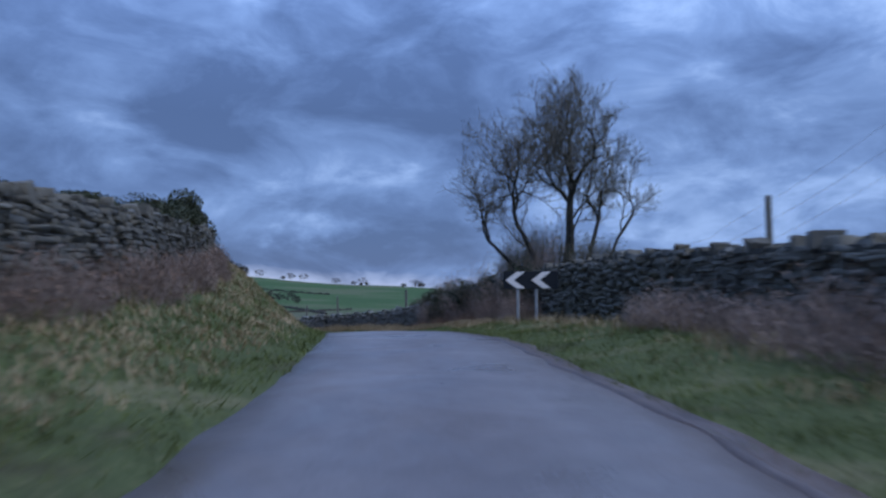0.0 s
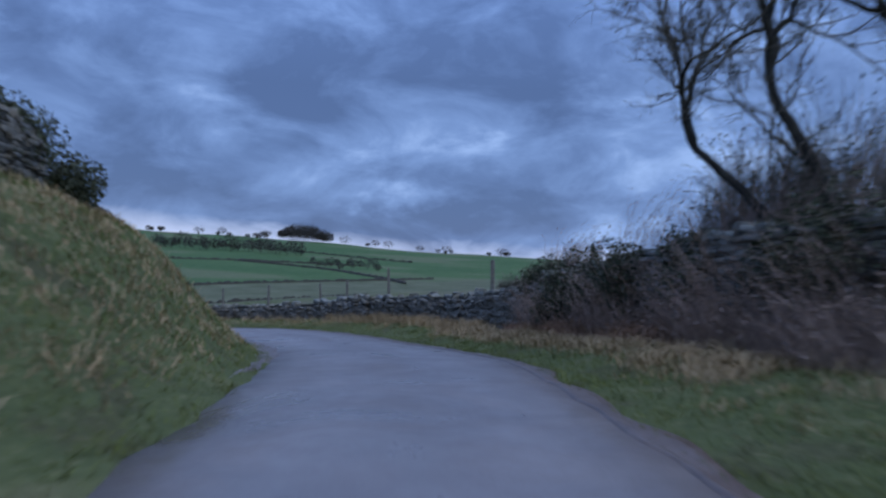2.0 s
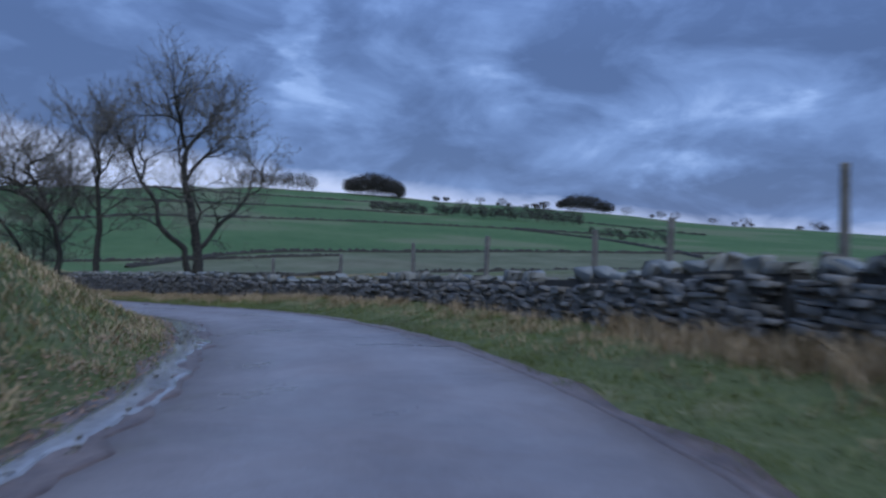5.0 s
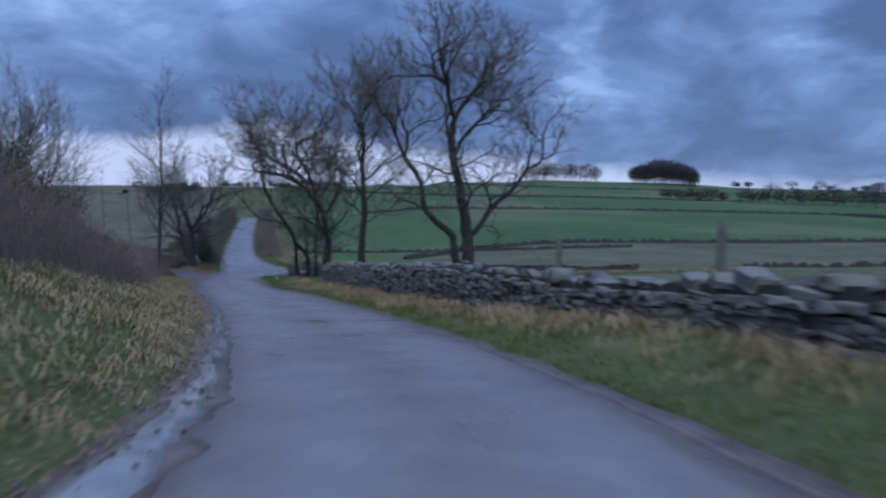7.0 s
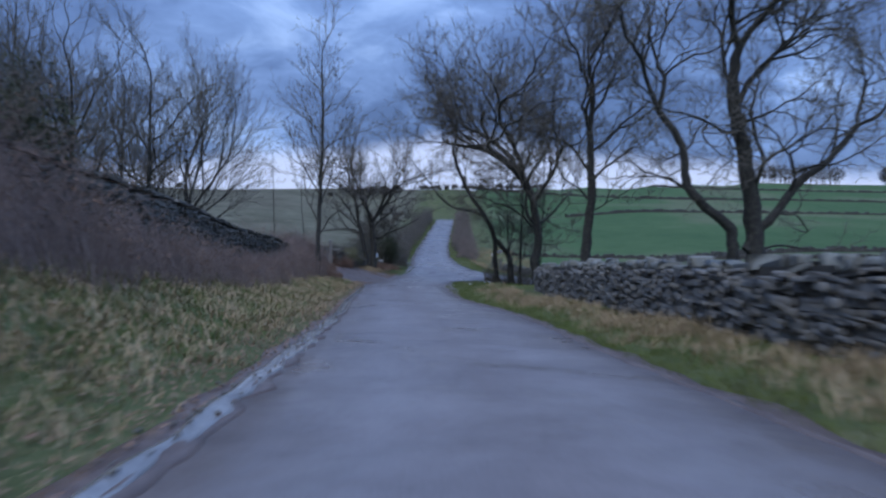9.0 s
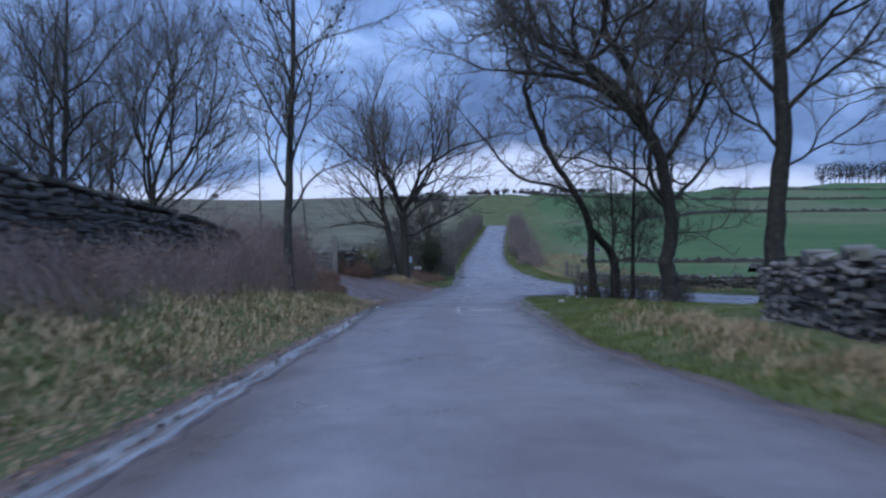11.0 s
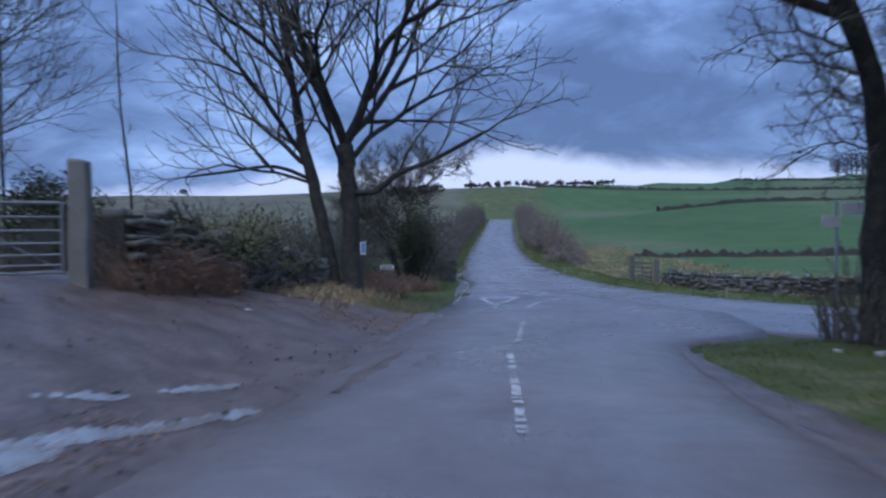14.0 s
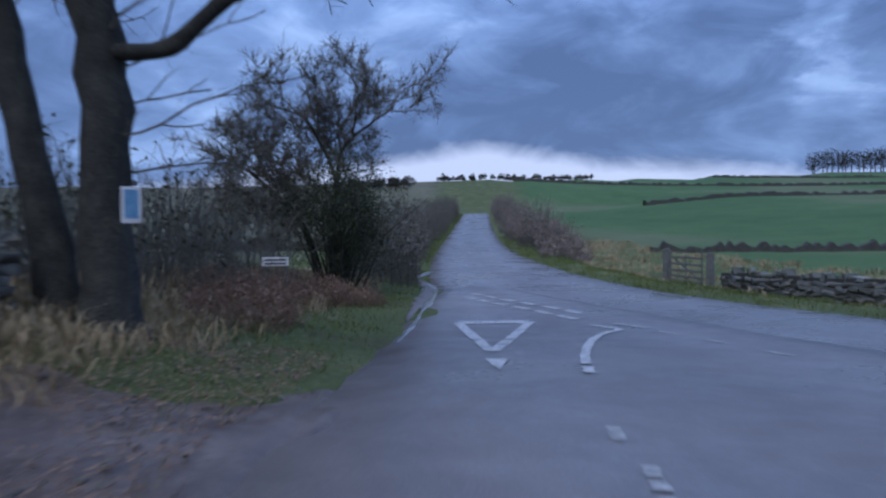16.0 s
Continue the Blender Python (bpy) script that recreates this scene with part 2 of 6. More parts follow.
# Reflected sky is put into the base colour, paler than clear water.
PUDDLE = varied("sky_toned_rain_water", (0.20, 0.19, 0.18), (0.27, 0.26, 0.25), (0.34, 0.33, 0.32), 2.0, 0.10, 3, 0.03, spec=1.0)
MOSSY = varied("mossy_gritstone", (0.066, 0.060, 0.050), (0.132, 0.122, 0.102), (0.225, 0.212, 0.180), 2.4, 0.92, 22, 0.7, island=0.45, obj=0.3)
PAINT = varied("road_paint", (0.16, 0.15, 0.15), (0.50, 0.48, 0.47), (0.68, 0.66, 0.64), 14.0, 0.6, 60, 0.3)
# White warmed towards pink: the car's headlight glow is mixed into its colour.
HEADLIT_WHITE = varied("headlit_white", (0.78, 0.70, 0.66), (0.85, 0.78, 0.74), (0.88, 0.83, 0.80), 3.0, 0.45, bstr=0)
SIGN_BLACK = varied("sign_black", (0.010, 0.011, 0.014), (0.016, 0.018, 0.022), (0.028, 0.030, 0.034), 3.0, 0.4, bstr=0)
GALV = varied("galvanised_steel", (0.28, 0.29, 0.31), (0.38, 0.39, 0.41), (0.48, 0.49, 0.51), 5.0, 0.5, 40, 0.2)
OLDWOOD = varied("weathered_wood", (0.085, 0.078, 0.066), (0.150, 0.140, 0.120), (0.230, 0.215, 0.190), 6.0, 0.9, 40, 0.5)
FERN = varied("dead_bracken", (0.150, 0.084, 0.056), (0.260, 0.152, 0.102), (0.380, 0.250, 0.170), 3.0, 0.85, bstr=0, island=0.6)


# ---- the road's line ----
def spline(pts, n=12):
    """A smooth dense polyline through the points."""
    P = np.array(pts, float)
    out = []
    for i in range(len(P) - 1):
        p0, p1, p2, p3 = P[max(i - 1, 0)], P[i], P[i + 1], P[min(i + 2, len(P) - 1)]
        d = np.linalg.norm(p2 - p1)
        m1 = (p2 - p0) / (d + np.linalg.norm(p1 - p0) + 1e-9) * d
        m2 = (p3 - p1) / (np.linalg.norm(p3 - p2) + d + 1e-9) * d
        for u in np.arange(n) / n:
            out.append((2 * u**3 - 3 * u**2 + 1) * p1 + (u**3 - 2 * u**2 + u) * m1 + (3 * u**2 - 2 * u**3) * p2 + (u**3 - u**2) * m2)
    return np.array(out + [P[-1]])


class Line:
    """A road line with stations s, measured in metres, and offsets d to its right."""

    def __init__(self, pts, zero=None):
        self.p = spline(pts)
        self.s = np.r_[0, np.cumsum(np.hypot(*np.diff(self.p[:, :2], axis=0).T))]
        if zero is not None:
            self.s -= self.s[np.argmin(np.hypot(self.p[:, 0] - zero[0], self.p[:, 1] - zero[1]))]
        t = np.gradient(self.p[:, :2], axis=0)
        self.t = t / np.hypot(t[:, 0], t[:, 1])[:, None]

    def near(self, x, y):
        """s, d and the line's height at the point of the line nearest to each x, y."""
        x, y = np.ravel(x).astype(float), np.ravel(y).astype(float)
        s, d, z = np.empty(len(x)), np.empty(len(x)), np.empty(len(x))
        for a in range(0, len(x), 20000):
            q = slice(a, a + 20000)
            i = np.argmin((x[q, None] - self.p[None, :, 0]) ** 2 + (y[q, None] - self.p[None, :, 1]) ** 2, 1)
            vx, vy, t = x[q] - self.p[i, 0], y[q] - self.p[i, 1], self.t[i]
            along = np.clip(vx * t[:, 0] + vy * t[:, 1], -1, 1)
            s[q] = self.s[i] + along
            off = vx * t[:, 1] - vy * t[:, 0]
            d[q] = np.where(off < 0, -1, 1) * np.hypot(vx - along * t[:, 0], vy - along * t[:, 1])
            z[q] = np.interp(s[q], self.s, self.p[:, 2])
        return s, d, z

    def at(self, s, d=0.0):
        """x, y, z of the line's height at stations s and offsets d."""
        s, d = np.broadcast_arrays(np.asarray(s, float), np.asarray(d, float))
        x, y, z = (np.interp(s, self.s, self.p[:, i]) for i in range(3))
        tx, ty = np.interp(s, self.s, self.t[:, 0]), np.interp(s, self.s, self.t[:, 1])
        return x + d * ty, y - d * tx, z


LANE = Line([
    (-61.0, -85.1, 5.3), (-48.8, -80.3, 5.55), (-40.75, -77.0, 5.68), (-36.65, -75.45, 5.72), (-32.6, -73.85, 5.86), (-28.7, -72.2, 5.95), (-25.05, -70.5, 5.96),
    (-21.35, -68.65, 5.85), (-17.9, -66.75, 5.7), (-14.65, -64.7, 5.5), (-11.55, -62.5, 5.26), (-7.9, -59.3, 4.84), (-5.1, -56.4, 4.51), (-2.8, -53.5, 4.29),
    (-0.8, -49.9, 4.05), (1.0, -45.3, 3.73), (2.05, -41.5, 3.42), (2.6, -37.7, 3.13), (2.78, -33.8, 2.8), (2.72, -29.6, 2.42), (2.5, -25.6, 2.05),
    (2.27, -21.2, 1.7), (1.87, -17, 1.38), (0.95, -7, 0.66), (0.0, 1.0, 0.08), (-0.35, 5.7, -0.1), (-0.62, 9.0, -0.24), (-0.97, 12.2, -0.44),
    (-1.2, 15.2, -0.62), (-1.3, 18, -0.78), (-1.45, 20.7, -0.9), (-1.55, 23.1, -0.98), (-1.6, 28, -1.08), (-1.7, 33, -1.25), (-1.95, 45, -1.3),
    (-2.1, 70, -0.7), (-2.4, 100, 0.9), (-2.6, 150, 4.3), (-2.6, 175, 4.6), (-2.6, 215, 3.2),
], zero=(-36.65, -75.45))
MAIN = Line([
    (62, -16, 0.9), (40, 0, 0.3), (22, 11.8, -0.5), (14.5, 18.4, -0.85), (9.8, 23.4, -1.05), (6.2, 28.0, -1.2), (3.2, 33.0, -1.3), (0.8, 39, -1.35), (-0.5, 45.5, -1.32),
    (-1.5, 55, -1.1), (-2.1, 66, -0.8), (-2.5, 80, -0.25), (-2.8, 110, 1.55), (-2.8, 150, 4.3), (-2.8, 175, 4.6), (-2.8, 215, 3.2),
])
EDGE_L = ((-30, 8, 14, 26, 31, 36, 42, 49, 53, 57, 60, 63, 67, 76, 86, 94, 101, 109, 113, 116, 119, 122, 131, 140), (-1.6, -1.66, -1.85, -2.1, -2.1, -2.0, -2.1, -1.7, -1.5, -1.25, -1.2, -1.28, -1.48, -1.58, -1.78, -2.0, -2.08, -2.15, -2.0, -1.85, -1.5, -1.2, -1.1, -0.6))
EDGE_R = ((-30, 5, 9, 14, 17, 22, 29, 33, 40, 49, 55, 62, 66, 70, 80, 87, 94, 101, 106, 110, 114, 117, 118.6, 119.4, 120.4, 124, 131, 140), (2.2, 2.1, 1.82, 1.9, 1.82, 1.85, 2.22, 2.2, 2.15, 2.35, 2.3, 2.4, 2.6, 2.92, 3.0, 3.12, 2.95, 2.3, 2.2, 2.4, 2.6, 2.95, 3.35, 4.0, 5.2, 5.6, 3.4, 0.4))
BANK_L = ((-30, 8, 14, 20, 27, 33, 40, 47, 55, 62, 75, 86, 100, 108, 112, 116, 118, 122, 128, 140, 300), (0.9, 1.0, 1.3, 1.9, 2.9, 3.1, 2.7, 2.1, 1.9, 1.9, 1.5, 1.15, 1.1, 1.05, 1.15, 1.2, 1.15, 0.9, 0.8, 0.4, 0.2))
MOUND_L = ((-30, 5, 25, 40, 55, 66, 75, 90, 104, 112, 118, 300), (0.3, 0.4, 0.8, 1.2, 1.6, 2.0, 1.6, 1.2, 0.9, 0.4, 0.0, 0.0))
BANK_W = ((-30, 10, 22, 40, 50, 62, 300), (5.0, 4.6, 3.9, 3.4, 3.8, 4.6, 4.6))
GUTTER = ((-30, 24, 30, 48, 54, 60, 68, 80, 112, 118), (0.1, 0.12, 0.22, 0.45, 0.6, 0.42, 0.28, 0.25, 0.25, 0.1))
WALL_D = ((-30, 7, 13, 24, 33, 45, 80, 100), (5.1, 5.2, 5.8, 6.1, 5.5, 5.1, 5.2, 6.2))
BACK_R = ((-30, 10, 27, 33, 41, 50, 70, 98, 104, 300), (1.3, 1.5, 1.9, 1.6, 0.9, 0.25, 0.15, 0.1, 0.0, 0.0))
MAIN_W = ((0, 60, 88, 94, 106, 130, 400), (2.9, 2.9, 2.9, 2.65, 2.4, 2.3, 2.3))
SKY_R = ((-180, -90, -30, 0, 15, 25, 35, 52, 75, 110, 180), (260, 250, 230, 225, 330, 470, 500, 540, 560, 400, 260))
SKY_Z = ((-180, -90, -30, 0, 15, 25, 33, 52, 64, 78, 110, 180), (14, 15, 13.2, 15.4, 22.6, 33.6, 32, 25, 16, 9.5, 7, 14))


def smooth(u):
    u = np.clip(u, 0, 1)
    return u * u * (3 - 2 * u)


def table(t, s):
    return np.interp(s, t[0], t[1])


def wave(x, y, k):
    """Cheap uneven relief, about -1 to 1."""
    return (np.sin(x * k + 1.3 * np.sin(y * k * 0.7)) + np.sin(y * k * 1.13 + 1.7 * np.sin(x * k * 0.53 + 2)) + np.sin((x - y) * k * 0.61 + 0.9)) / 3


def far_height(x, y):
    r, a = np.hypot(x, y + 20), np.degrees(np.arctan2(x, y + 20))
    R, Z = np.interp(a, *SKY_R), np.interp(a, *SKY_Z)
    u = np.clip((r - 60) / (R - 60), 0, 1)
    h = -1.2 + (Z + 1.2) * u**1.3 - 0.03 * np.maximum(r - R, 0)
    h += 9.5 * np.exp(-((x + 32) ** 2 + (y + 45) ** 2) / (2 * 24.0**2)) + 7.5 * np.exp(-((x + 20) ** 2 + (y + 92) ** 2) / (2 * 26.0**2))
    return np.maximum(h, -60)


def surface(x, y):
    """Height of the open ground, and how far it is field rather than verge."""
    x, y = np.ravel(x).astype(float), np.ravel(y).astype(float)
    s, d, z = LANE.near(x, y)
    s2, d2, z2 = MAIN.near(x, y)
    el, er = table(EDGE_L, s), table(EDGE_R, s)
    bump = wave(x, y, 1.1) * 0.07 + wave(x, y, 3.7) * 0.035
    # right side: verge, then the ground behind the wall
    e = np.maximum(d - er, 0)
    right = 0.32 * smooth(e / 2.6) * np.where(s < 104, 1, 0.35) + smooth((d - table(WALL_D, s) + 0.05) / 0.9) * table(BACK_R, s)
    # left side: bank and the mound above it
    f = np.maximum(el - table(GUTTER, s) - d, 0)
    left = 0.03 + table(BANK_L, s) * smooth(f / table(BANK_W, s)) ** 0.85 + table(MOUND_L, s) * smooth((f - 3.6) / 5.5)
    near = z + np.where(d > er, right, np.where(d < el, left, 0)) + bump * smooth((e + f) / 1.2)
    lane = smooth(np.minimum(d - el, er - d) / 0.25 + 0.5) * (s < 140)
    near = near - 0.09 * lane
    # the main road past the junction
    half = table(MAIN_W, s2)
    g = np.abs(d2) - half
    low = 0.62 * smooth((g - 0.9) / 3.2) * (d2 > 0) * smooth((s2 - 45) / 15) * smooth((112 - s2) / 15)
    z2w = z2 + 0.10 * smooth(g / 1.5) + bump * smooth(g / 1.5) - low
    w2 = 1 - smooth((g - 3.0 * (d2 > 0) * smooth((s2 - 45) / 15)) / 6.0)
    near = near * (1 - w2) + z2w * w2
    near = near - 0.09 * smooth(-g / 0.25 + 0.5) * (1 - lane)
    w = smooth((np.minimum(np.abs(d), np.abs(d2) + 0.0) - 12) / 45)
    w = np.maximum(w, smooth((y - 148) / 50))
    h = near * (1 - w) + far_height(x, y) * w
    field = smooth((np.minimum(np.abs(d), np.abs(d2) + 2) - 7) / 6)
    field = np.where((s < 110) & (d < 0), smooth((-d - 30) / 10), field)
    return h, field


def height(x, y):
    return float(surface([x], [y])[0][0])


def mesh_object(name, verts, faces, material, parent=None):
    me = bpy.data.meshes.new(name)
    verts = np.asarray(verts, np.float32)
    if isinstance(faces, np.ndarray):
        k = faces.shape[1]
        me.vertices.add(len(verts))
        me.vertices.foreach_set("co", verts.ravel())
        me.loops.add(faces.size)
        me.loops.foreach_set("vertex_index", faces.ravel().astype(np.int32))
        me.polygons.add(len(faces))
        me.polygons.foreach_set("loop_start", np.arange(0, faces.size, k, dtype=np.int32))
        me.update(calc_edges=True)
        me.validate()
    else:
        me.from_pydata(verts.tolist(), [], faces)
        me.update()
    for m in material if isinstance(material, (list, tuple)) else (material,):
        me.materials.append(m)
    ob = new(name, me)
    if parent is not None:
        ob.parent = parent
    return ob


def shade_smooth(ob):
    ob.data.polygons.foreach_set("use_smooth", np.ones(len(ob.data.polygons), bool))
    return ob


def part(name, bm, material, parent, label=""):
    me = bpy.data.meshes.new(name)
    bm.to_mesh(me)
    bm.free()
    me.materials.append(material)
    ob = new(name, me)
    ob.parent = parent
    return tagged(ob, label) if label else ob


def empty(name, x, y, z, turn=0.0):
    ob = new(name)
    ob.matrix_world = pose(x, y, z, 0, 0, turn)
    bpy.context.view_layer.update()
    return ob


def grid_faces(nu, nv):
    i = np.arange(nu - 1)[:, None] * nv + np.arange(nv - 1)[None, :]
    i = i.ravel()
    return np.stack([i, i + nv, i + nv + 1, i + 1], 1)


# ---- ground ----
def axis(lo, hi, step, far):
    inner = np.arange(lo, hi + step / 2, step)
    out, d = [], step
    p = hi
    while p < far:
        d *= 1.16
        p += min(d, 70)
        out.append(p)
    low, p, d = [], lo, step
    while p > -far:
        d *= 1.16
        p -= min(d, 70)
        low.append(p)
    return np.r_[low[::-1], inner, out]


gx, gy = axis(-62, 34, 0.5, 3200), axis(-96, 78, 0.5, 3200)
X, Y = np.meshgrid(gx, gy, indexing="ij")
H, FIELD = surface(X, Y)
ground = mesh_object("ground", np.stack([X.ravel(), Y.ravel(), H], 1), grid_faces(len(gx), len(gy)), GROUND)
ground.data.attributes.new("field", "FLOAT", "POINT").data.foreach_set("value", FIELD.astype(np.float32))
sg, dg, _ = LANE.near(X, Y)
rr, ra = np.hypot(X.ravel() - 2, Y.ravel() + 38), np.degrees(np.arctan2(X.ravel() - 2, Y.ravel() + 38))
pale_r = np.interp(ra, (12, 20, 28, 40, 52, 66, 90, 140), (88, 108, 118, 128, 150, 190, 200, 120))
MOOR = np.where(dg < 0, 0.85 * smooth((sg - 96) / 12), 0.0) + np.where(dg > 0, 0.62 * smooth((pale_r - rr) / 3) * smooth((ra - 12) / 3) * smooth((140 - ra) / 30), 0.0)
ground.data.attributes.new("moor", "FLOAT", "POINT").data.foreach_set("value", np.clip(MOOR, 0, 1).astype(np.float32))
shade_smooth(ground)
tagged(ground, "rough winter grass over fields, banks and verges", "ground", kind="structure")


def ribbon(name, line, s0, s1, left, right, lift, material, step=0.5, cols=9, camber=0.05, drape=False):
    """A strip along a line, with a skirt that goes down into the ground on both sides."""
    ss = np.arange(s0, s1 + step / 2, step)
    u = np.r_[0, np.linspace(0, 1, cols), 1]
    a, b = (np.array([f(v) for v in ss]) if callable(f) else table(f, ss) for f in (left, right))
    d = a[:, None] + (b - a)[:, None] * u[None]
    d[:, 0] -= 0.08
    d[:, -1] += 0.08
    S = np.repeat(ss[:, None], cols + 2, 1)
    x, y, z = line.at(S, d)
    if drape:
        el, er = table(EDGE_L, S), table(EDGE_R, S)
        k = (d - el) / (er - el)
        on = z + 0.008 + 0.05 * (1 - (2 * k - 1) ** 2)
        z = np.where((k > 0) & (k < 1), on, np.maximum(surface(x, y)[0].reshape(x.shape), z - 0.03)) + lift
    else:
        z = z + lift + camber * (1 - (2 * u[None] - 1) ** 2)
    z[:, 0] -= 0.22
    z[:, -1] -= 0.22
    ob = mesh_object(name, np.stack([x.ravel(), y.ravel(), z.ravel()], 1), grid_faces(len(ss), cols + 2)[:, ::-1], material)
    ob.data.attributes.new("across", "FLOAT", "POINT").data.foreach_set("value", np.broadcast_to(u, S.shape).ravel().astype(np.float32))
    return shade_smooth(ob)


def ragged(t, amp, seed, off=0.0):
    return lambda s: table(t, s) + off + amp * noise.noise(Vector((s * 0.9, seed, 0))) + amp * 0.6 * noise.noise(Vector((s * 3.1, seed, 5)))


lane = ribbon("lane", LANE, -28, 138, ragged(EDGE_L, 0.12, 1.0), ragged(EDGE_R, 0.10, 2.0), 0.008, ASPHALT)
tagged(lane, "narrow wet grey asphalt lane with ragged edges", "road", kind="structure")
main_road = ribbon("main_road", MAIN, 4, 268, lambda s: -table(MAIN_W, s) - 0.1 * noise.noise(Vector((s, 3, 0))), lambda s: table(MAIN_W, s) + 0.1 * noise.noise(Vector((s, 4, 0))), 0.0, ASPHALT_WET, 0.7, 9, 0.03)
tagged(main_road, "wet asphalt main road rising to a distant crest", "road", kind="structure")


# ---- dry-stone walls ----
def stone_mesh(seed):
    """One rough stone, about 1 x 1 x 1, with broken corners."""
    rng = random.Random(seed)
    bm = bmesh.new()
    bmesh.ops.create_cube(bm, size=1.0)
    bmesh.ops.bevel(bm, geom=list(bm.edges), offset=0.055, segments=1, affect="EDGES")
    for v in bm.verts:
        v.co += Vector([rng.uniform(-0.10, 0.10) for _ in range(3)])
    bmesh.ops.triangulate(bm, faces=list(bm.faces))
    me = bpy.data.meshes.new("stone")
    bm.to_mesh(me)
    bm.free()
    return me


ARRAYS = {}


def stone_set(first, n, material):
    out = []
    for i in range(n):
        me = stone_mesh(first + i)
        me.materials.append(material)
        v = np.empty(len(me.vertices) * 3)
        me.vertices.foreach_get("co", v)
        f = np.empty(len(me.polygons) * 3, np.int32)
        me.polygons.foreach_get("vertices", f)
        ARRAYS[me] = (v.reshape(-1, 3), f.reshape(-1, 3))
        out.append(me)
    return out


SETS = {"grey": (stone_set(0, 10, STONE), stone_set(40, 6, LICHEN), STONE, LICHEN), "dark": (stone_set(60, 10, MOSSY), stone_set(80, 6, MOSSY), MOSSY, MOSSY)}


def dry_wall(name, label, line, base, top, near, seed, face=0.0, thick=0.5, cope=True, rough=1.0, tumble=0.0, look_="grey", slabs=False, boulders=(0, 0)):
    """A wall along a polyline of x, y. base, top: heights by metres along it; near: the stretch whose stones are parts."""
    rng = random.Random(seed)
    stones, copes, m_stone, m_cope = SETS[look_]
    P = spline(line, 10)
    L = np.r_[0, np.cumsum(np.hypot(*np.diff(P, axis=0).T))]
    T = np.gradient(P, axis=0)
    T /= np.hypot(T[:, 0], T[:, 1])[:, None]

    def at(u):
        return np.array([np.interp(u, L, P[:, 0]), np.interp(u, L, P[:, 1])]), np.array([np.interp(u, L, T[:, 0]), np.interp(u, L, T[:, 1])])

    n = max(int(L[-1] / 0.5), 4)
    verts, us = [], np.linspace(0, L[-1], n)
    for u in us:
        p, t = at(u)
        nrm = np.array([t[1], -t[0]])
        zb, zt = base(u), top(u)
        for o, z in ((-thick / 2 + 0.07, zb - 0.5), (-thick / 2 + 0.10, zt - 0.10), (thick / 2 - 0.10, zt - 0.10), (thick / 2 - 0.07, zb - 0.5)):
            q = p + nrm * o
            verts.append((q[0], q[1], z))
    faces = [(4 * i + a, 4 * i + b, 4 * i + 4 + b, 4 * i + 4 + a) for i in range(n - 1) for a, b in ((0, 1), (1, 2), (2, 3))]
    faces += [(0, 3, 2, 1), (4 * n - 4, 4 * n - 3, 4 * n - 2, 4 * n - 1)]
    # Core mesh, darker than the stones, shows in the joints between them.
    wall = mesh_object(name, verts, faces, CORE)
    tagged(wall, label, "wall", kind="structure")
    rows = []
    for side in ((-1, 1) if face == 0 else (face,)):
        hmax = max(top(u) - base(u) for u in us)
        z = -0.18
        while z < hmax:
            ch = rng.uniform(0.045, 0.11)
            u = rng.uniform(0, 0.3)
            while u < L[-1]:
                w = rng.choice((rng.uniform(0.14, 0.34), rng.uniform(0.25, 0.6))) * rough
                uc = u + w / 2
                if uc < L[-1]:
                    zb, zt = base(uc), top(uc)
                    if z + ch < zt - zb - (0.16 if cope else 0.0) + rng.uniform(-0.05, 0.05):
                        rows.append((uc, side * (thick / 2 - 0.06 + rng.uniform(-0.07, 0.05)), zb + z + ch / 2 + rng.uniform(-0.012, 0.012), w * 0.97, rng.uniform(0.22, 0.32), ch * rng.uniform(0.95, 1.08), rng.uniform(-5, 5), rng.gauss(0, 2.5 + 5 * tumble), False))
                u += w
            z += ch
    if cope:
        u = 0.0
        while u < L[-1]:
            k = rng.random()
            w, h = (rng.uniform(0.07, 0.17), rng.uniform(0.13, 0.27)) if k < 0.55 else (rng.uniform(0.25, 0.55), rng.uniform(0.07, 0.15))
            if slabs:
                w, h = rng.uniform(0.4, 0.9), rng.uniform(0.07, 0.12)
                ahead = math.degrees(math.atan2(top(u + 0.5) - top(u), 0.5))
                rows.append((u + w / 2, rng.uniform(-0.03, 0.03), top(u + w / 2) - 0.05 + rng.uniform(-0.02, 0.02), w * 0.99, thick * rng.uniform(1.05, 1.2), h, rng.uniform(-3, 3), -ahead + rng.gauss(0, 2), True))
                u += w + 0.01
                continue
            if boulders[0] < u < boulders[1] and k < 0.6:
                w, h = rng.uniform(0.22, 0.5), rng.uniform(0.15, 0.27)
            if rng.random() > 0.08 + 0.25 * tumble:
                rows.append((u + w / 2, rng.uniform(-0.06, 0.06), top(u) - 0.17 + h / 2 + rng.uniform(-0.03, 0.02), w * 0.97, thick * rng.uniform(0.4, 0.9), h, rng.uniform(-16, 16), rng.gauss(0, 13), True))
            u += w + rng.uniform(0, 0.05)
    rows.sort(key=lambda r: (not near[0] <= r[0] <= near[1], abs(r[0] - sum(near) / 2)))
    loose_v, loose_f, loose_m, count = [], [], [], 0
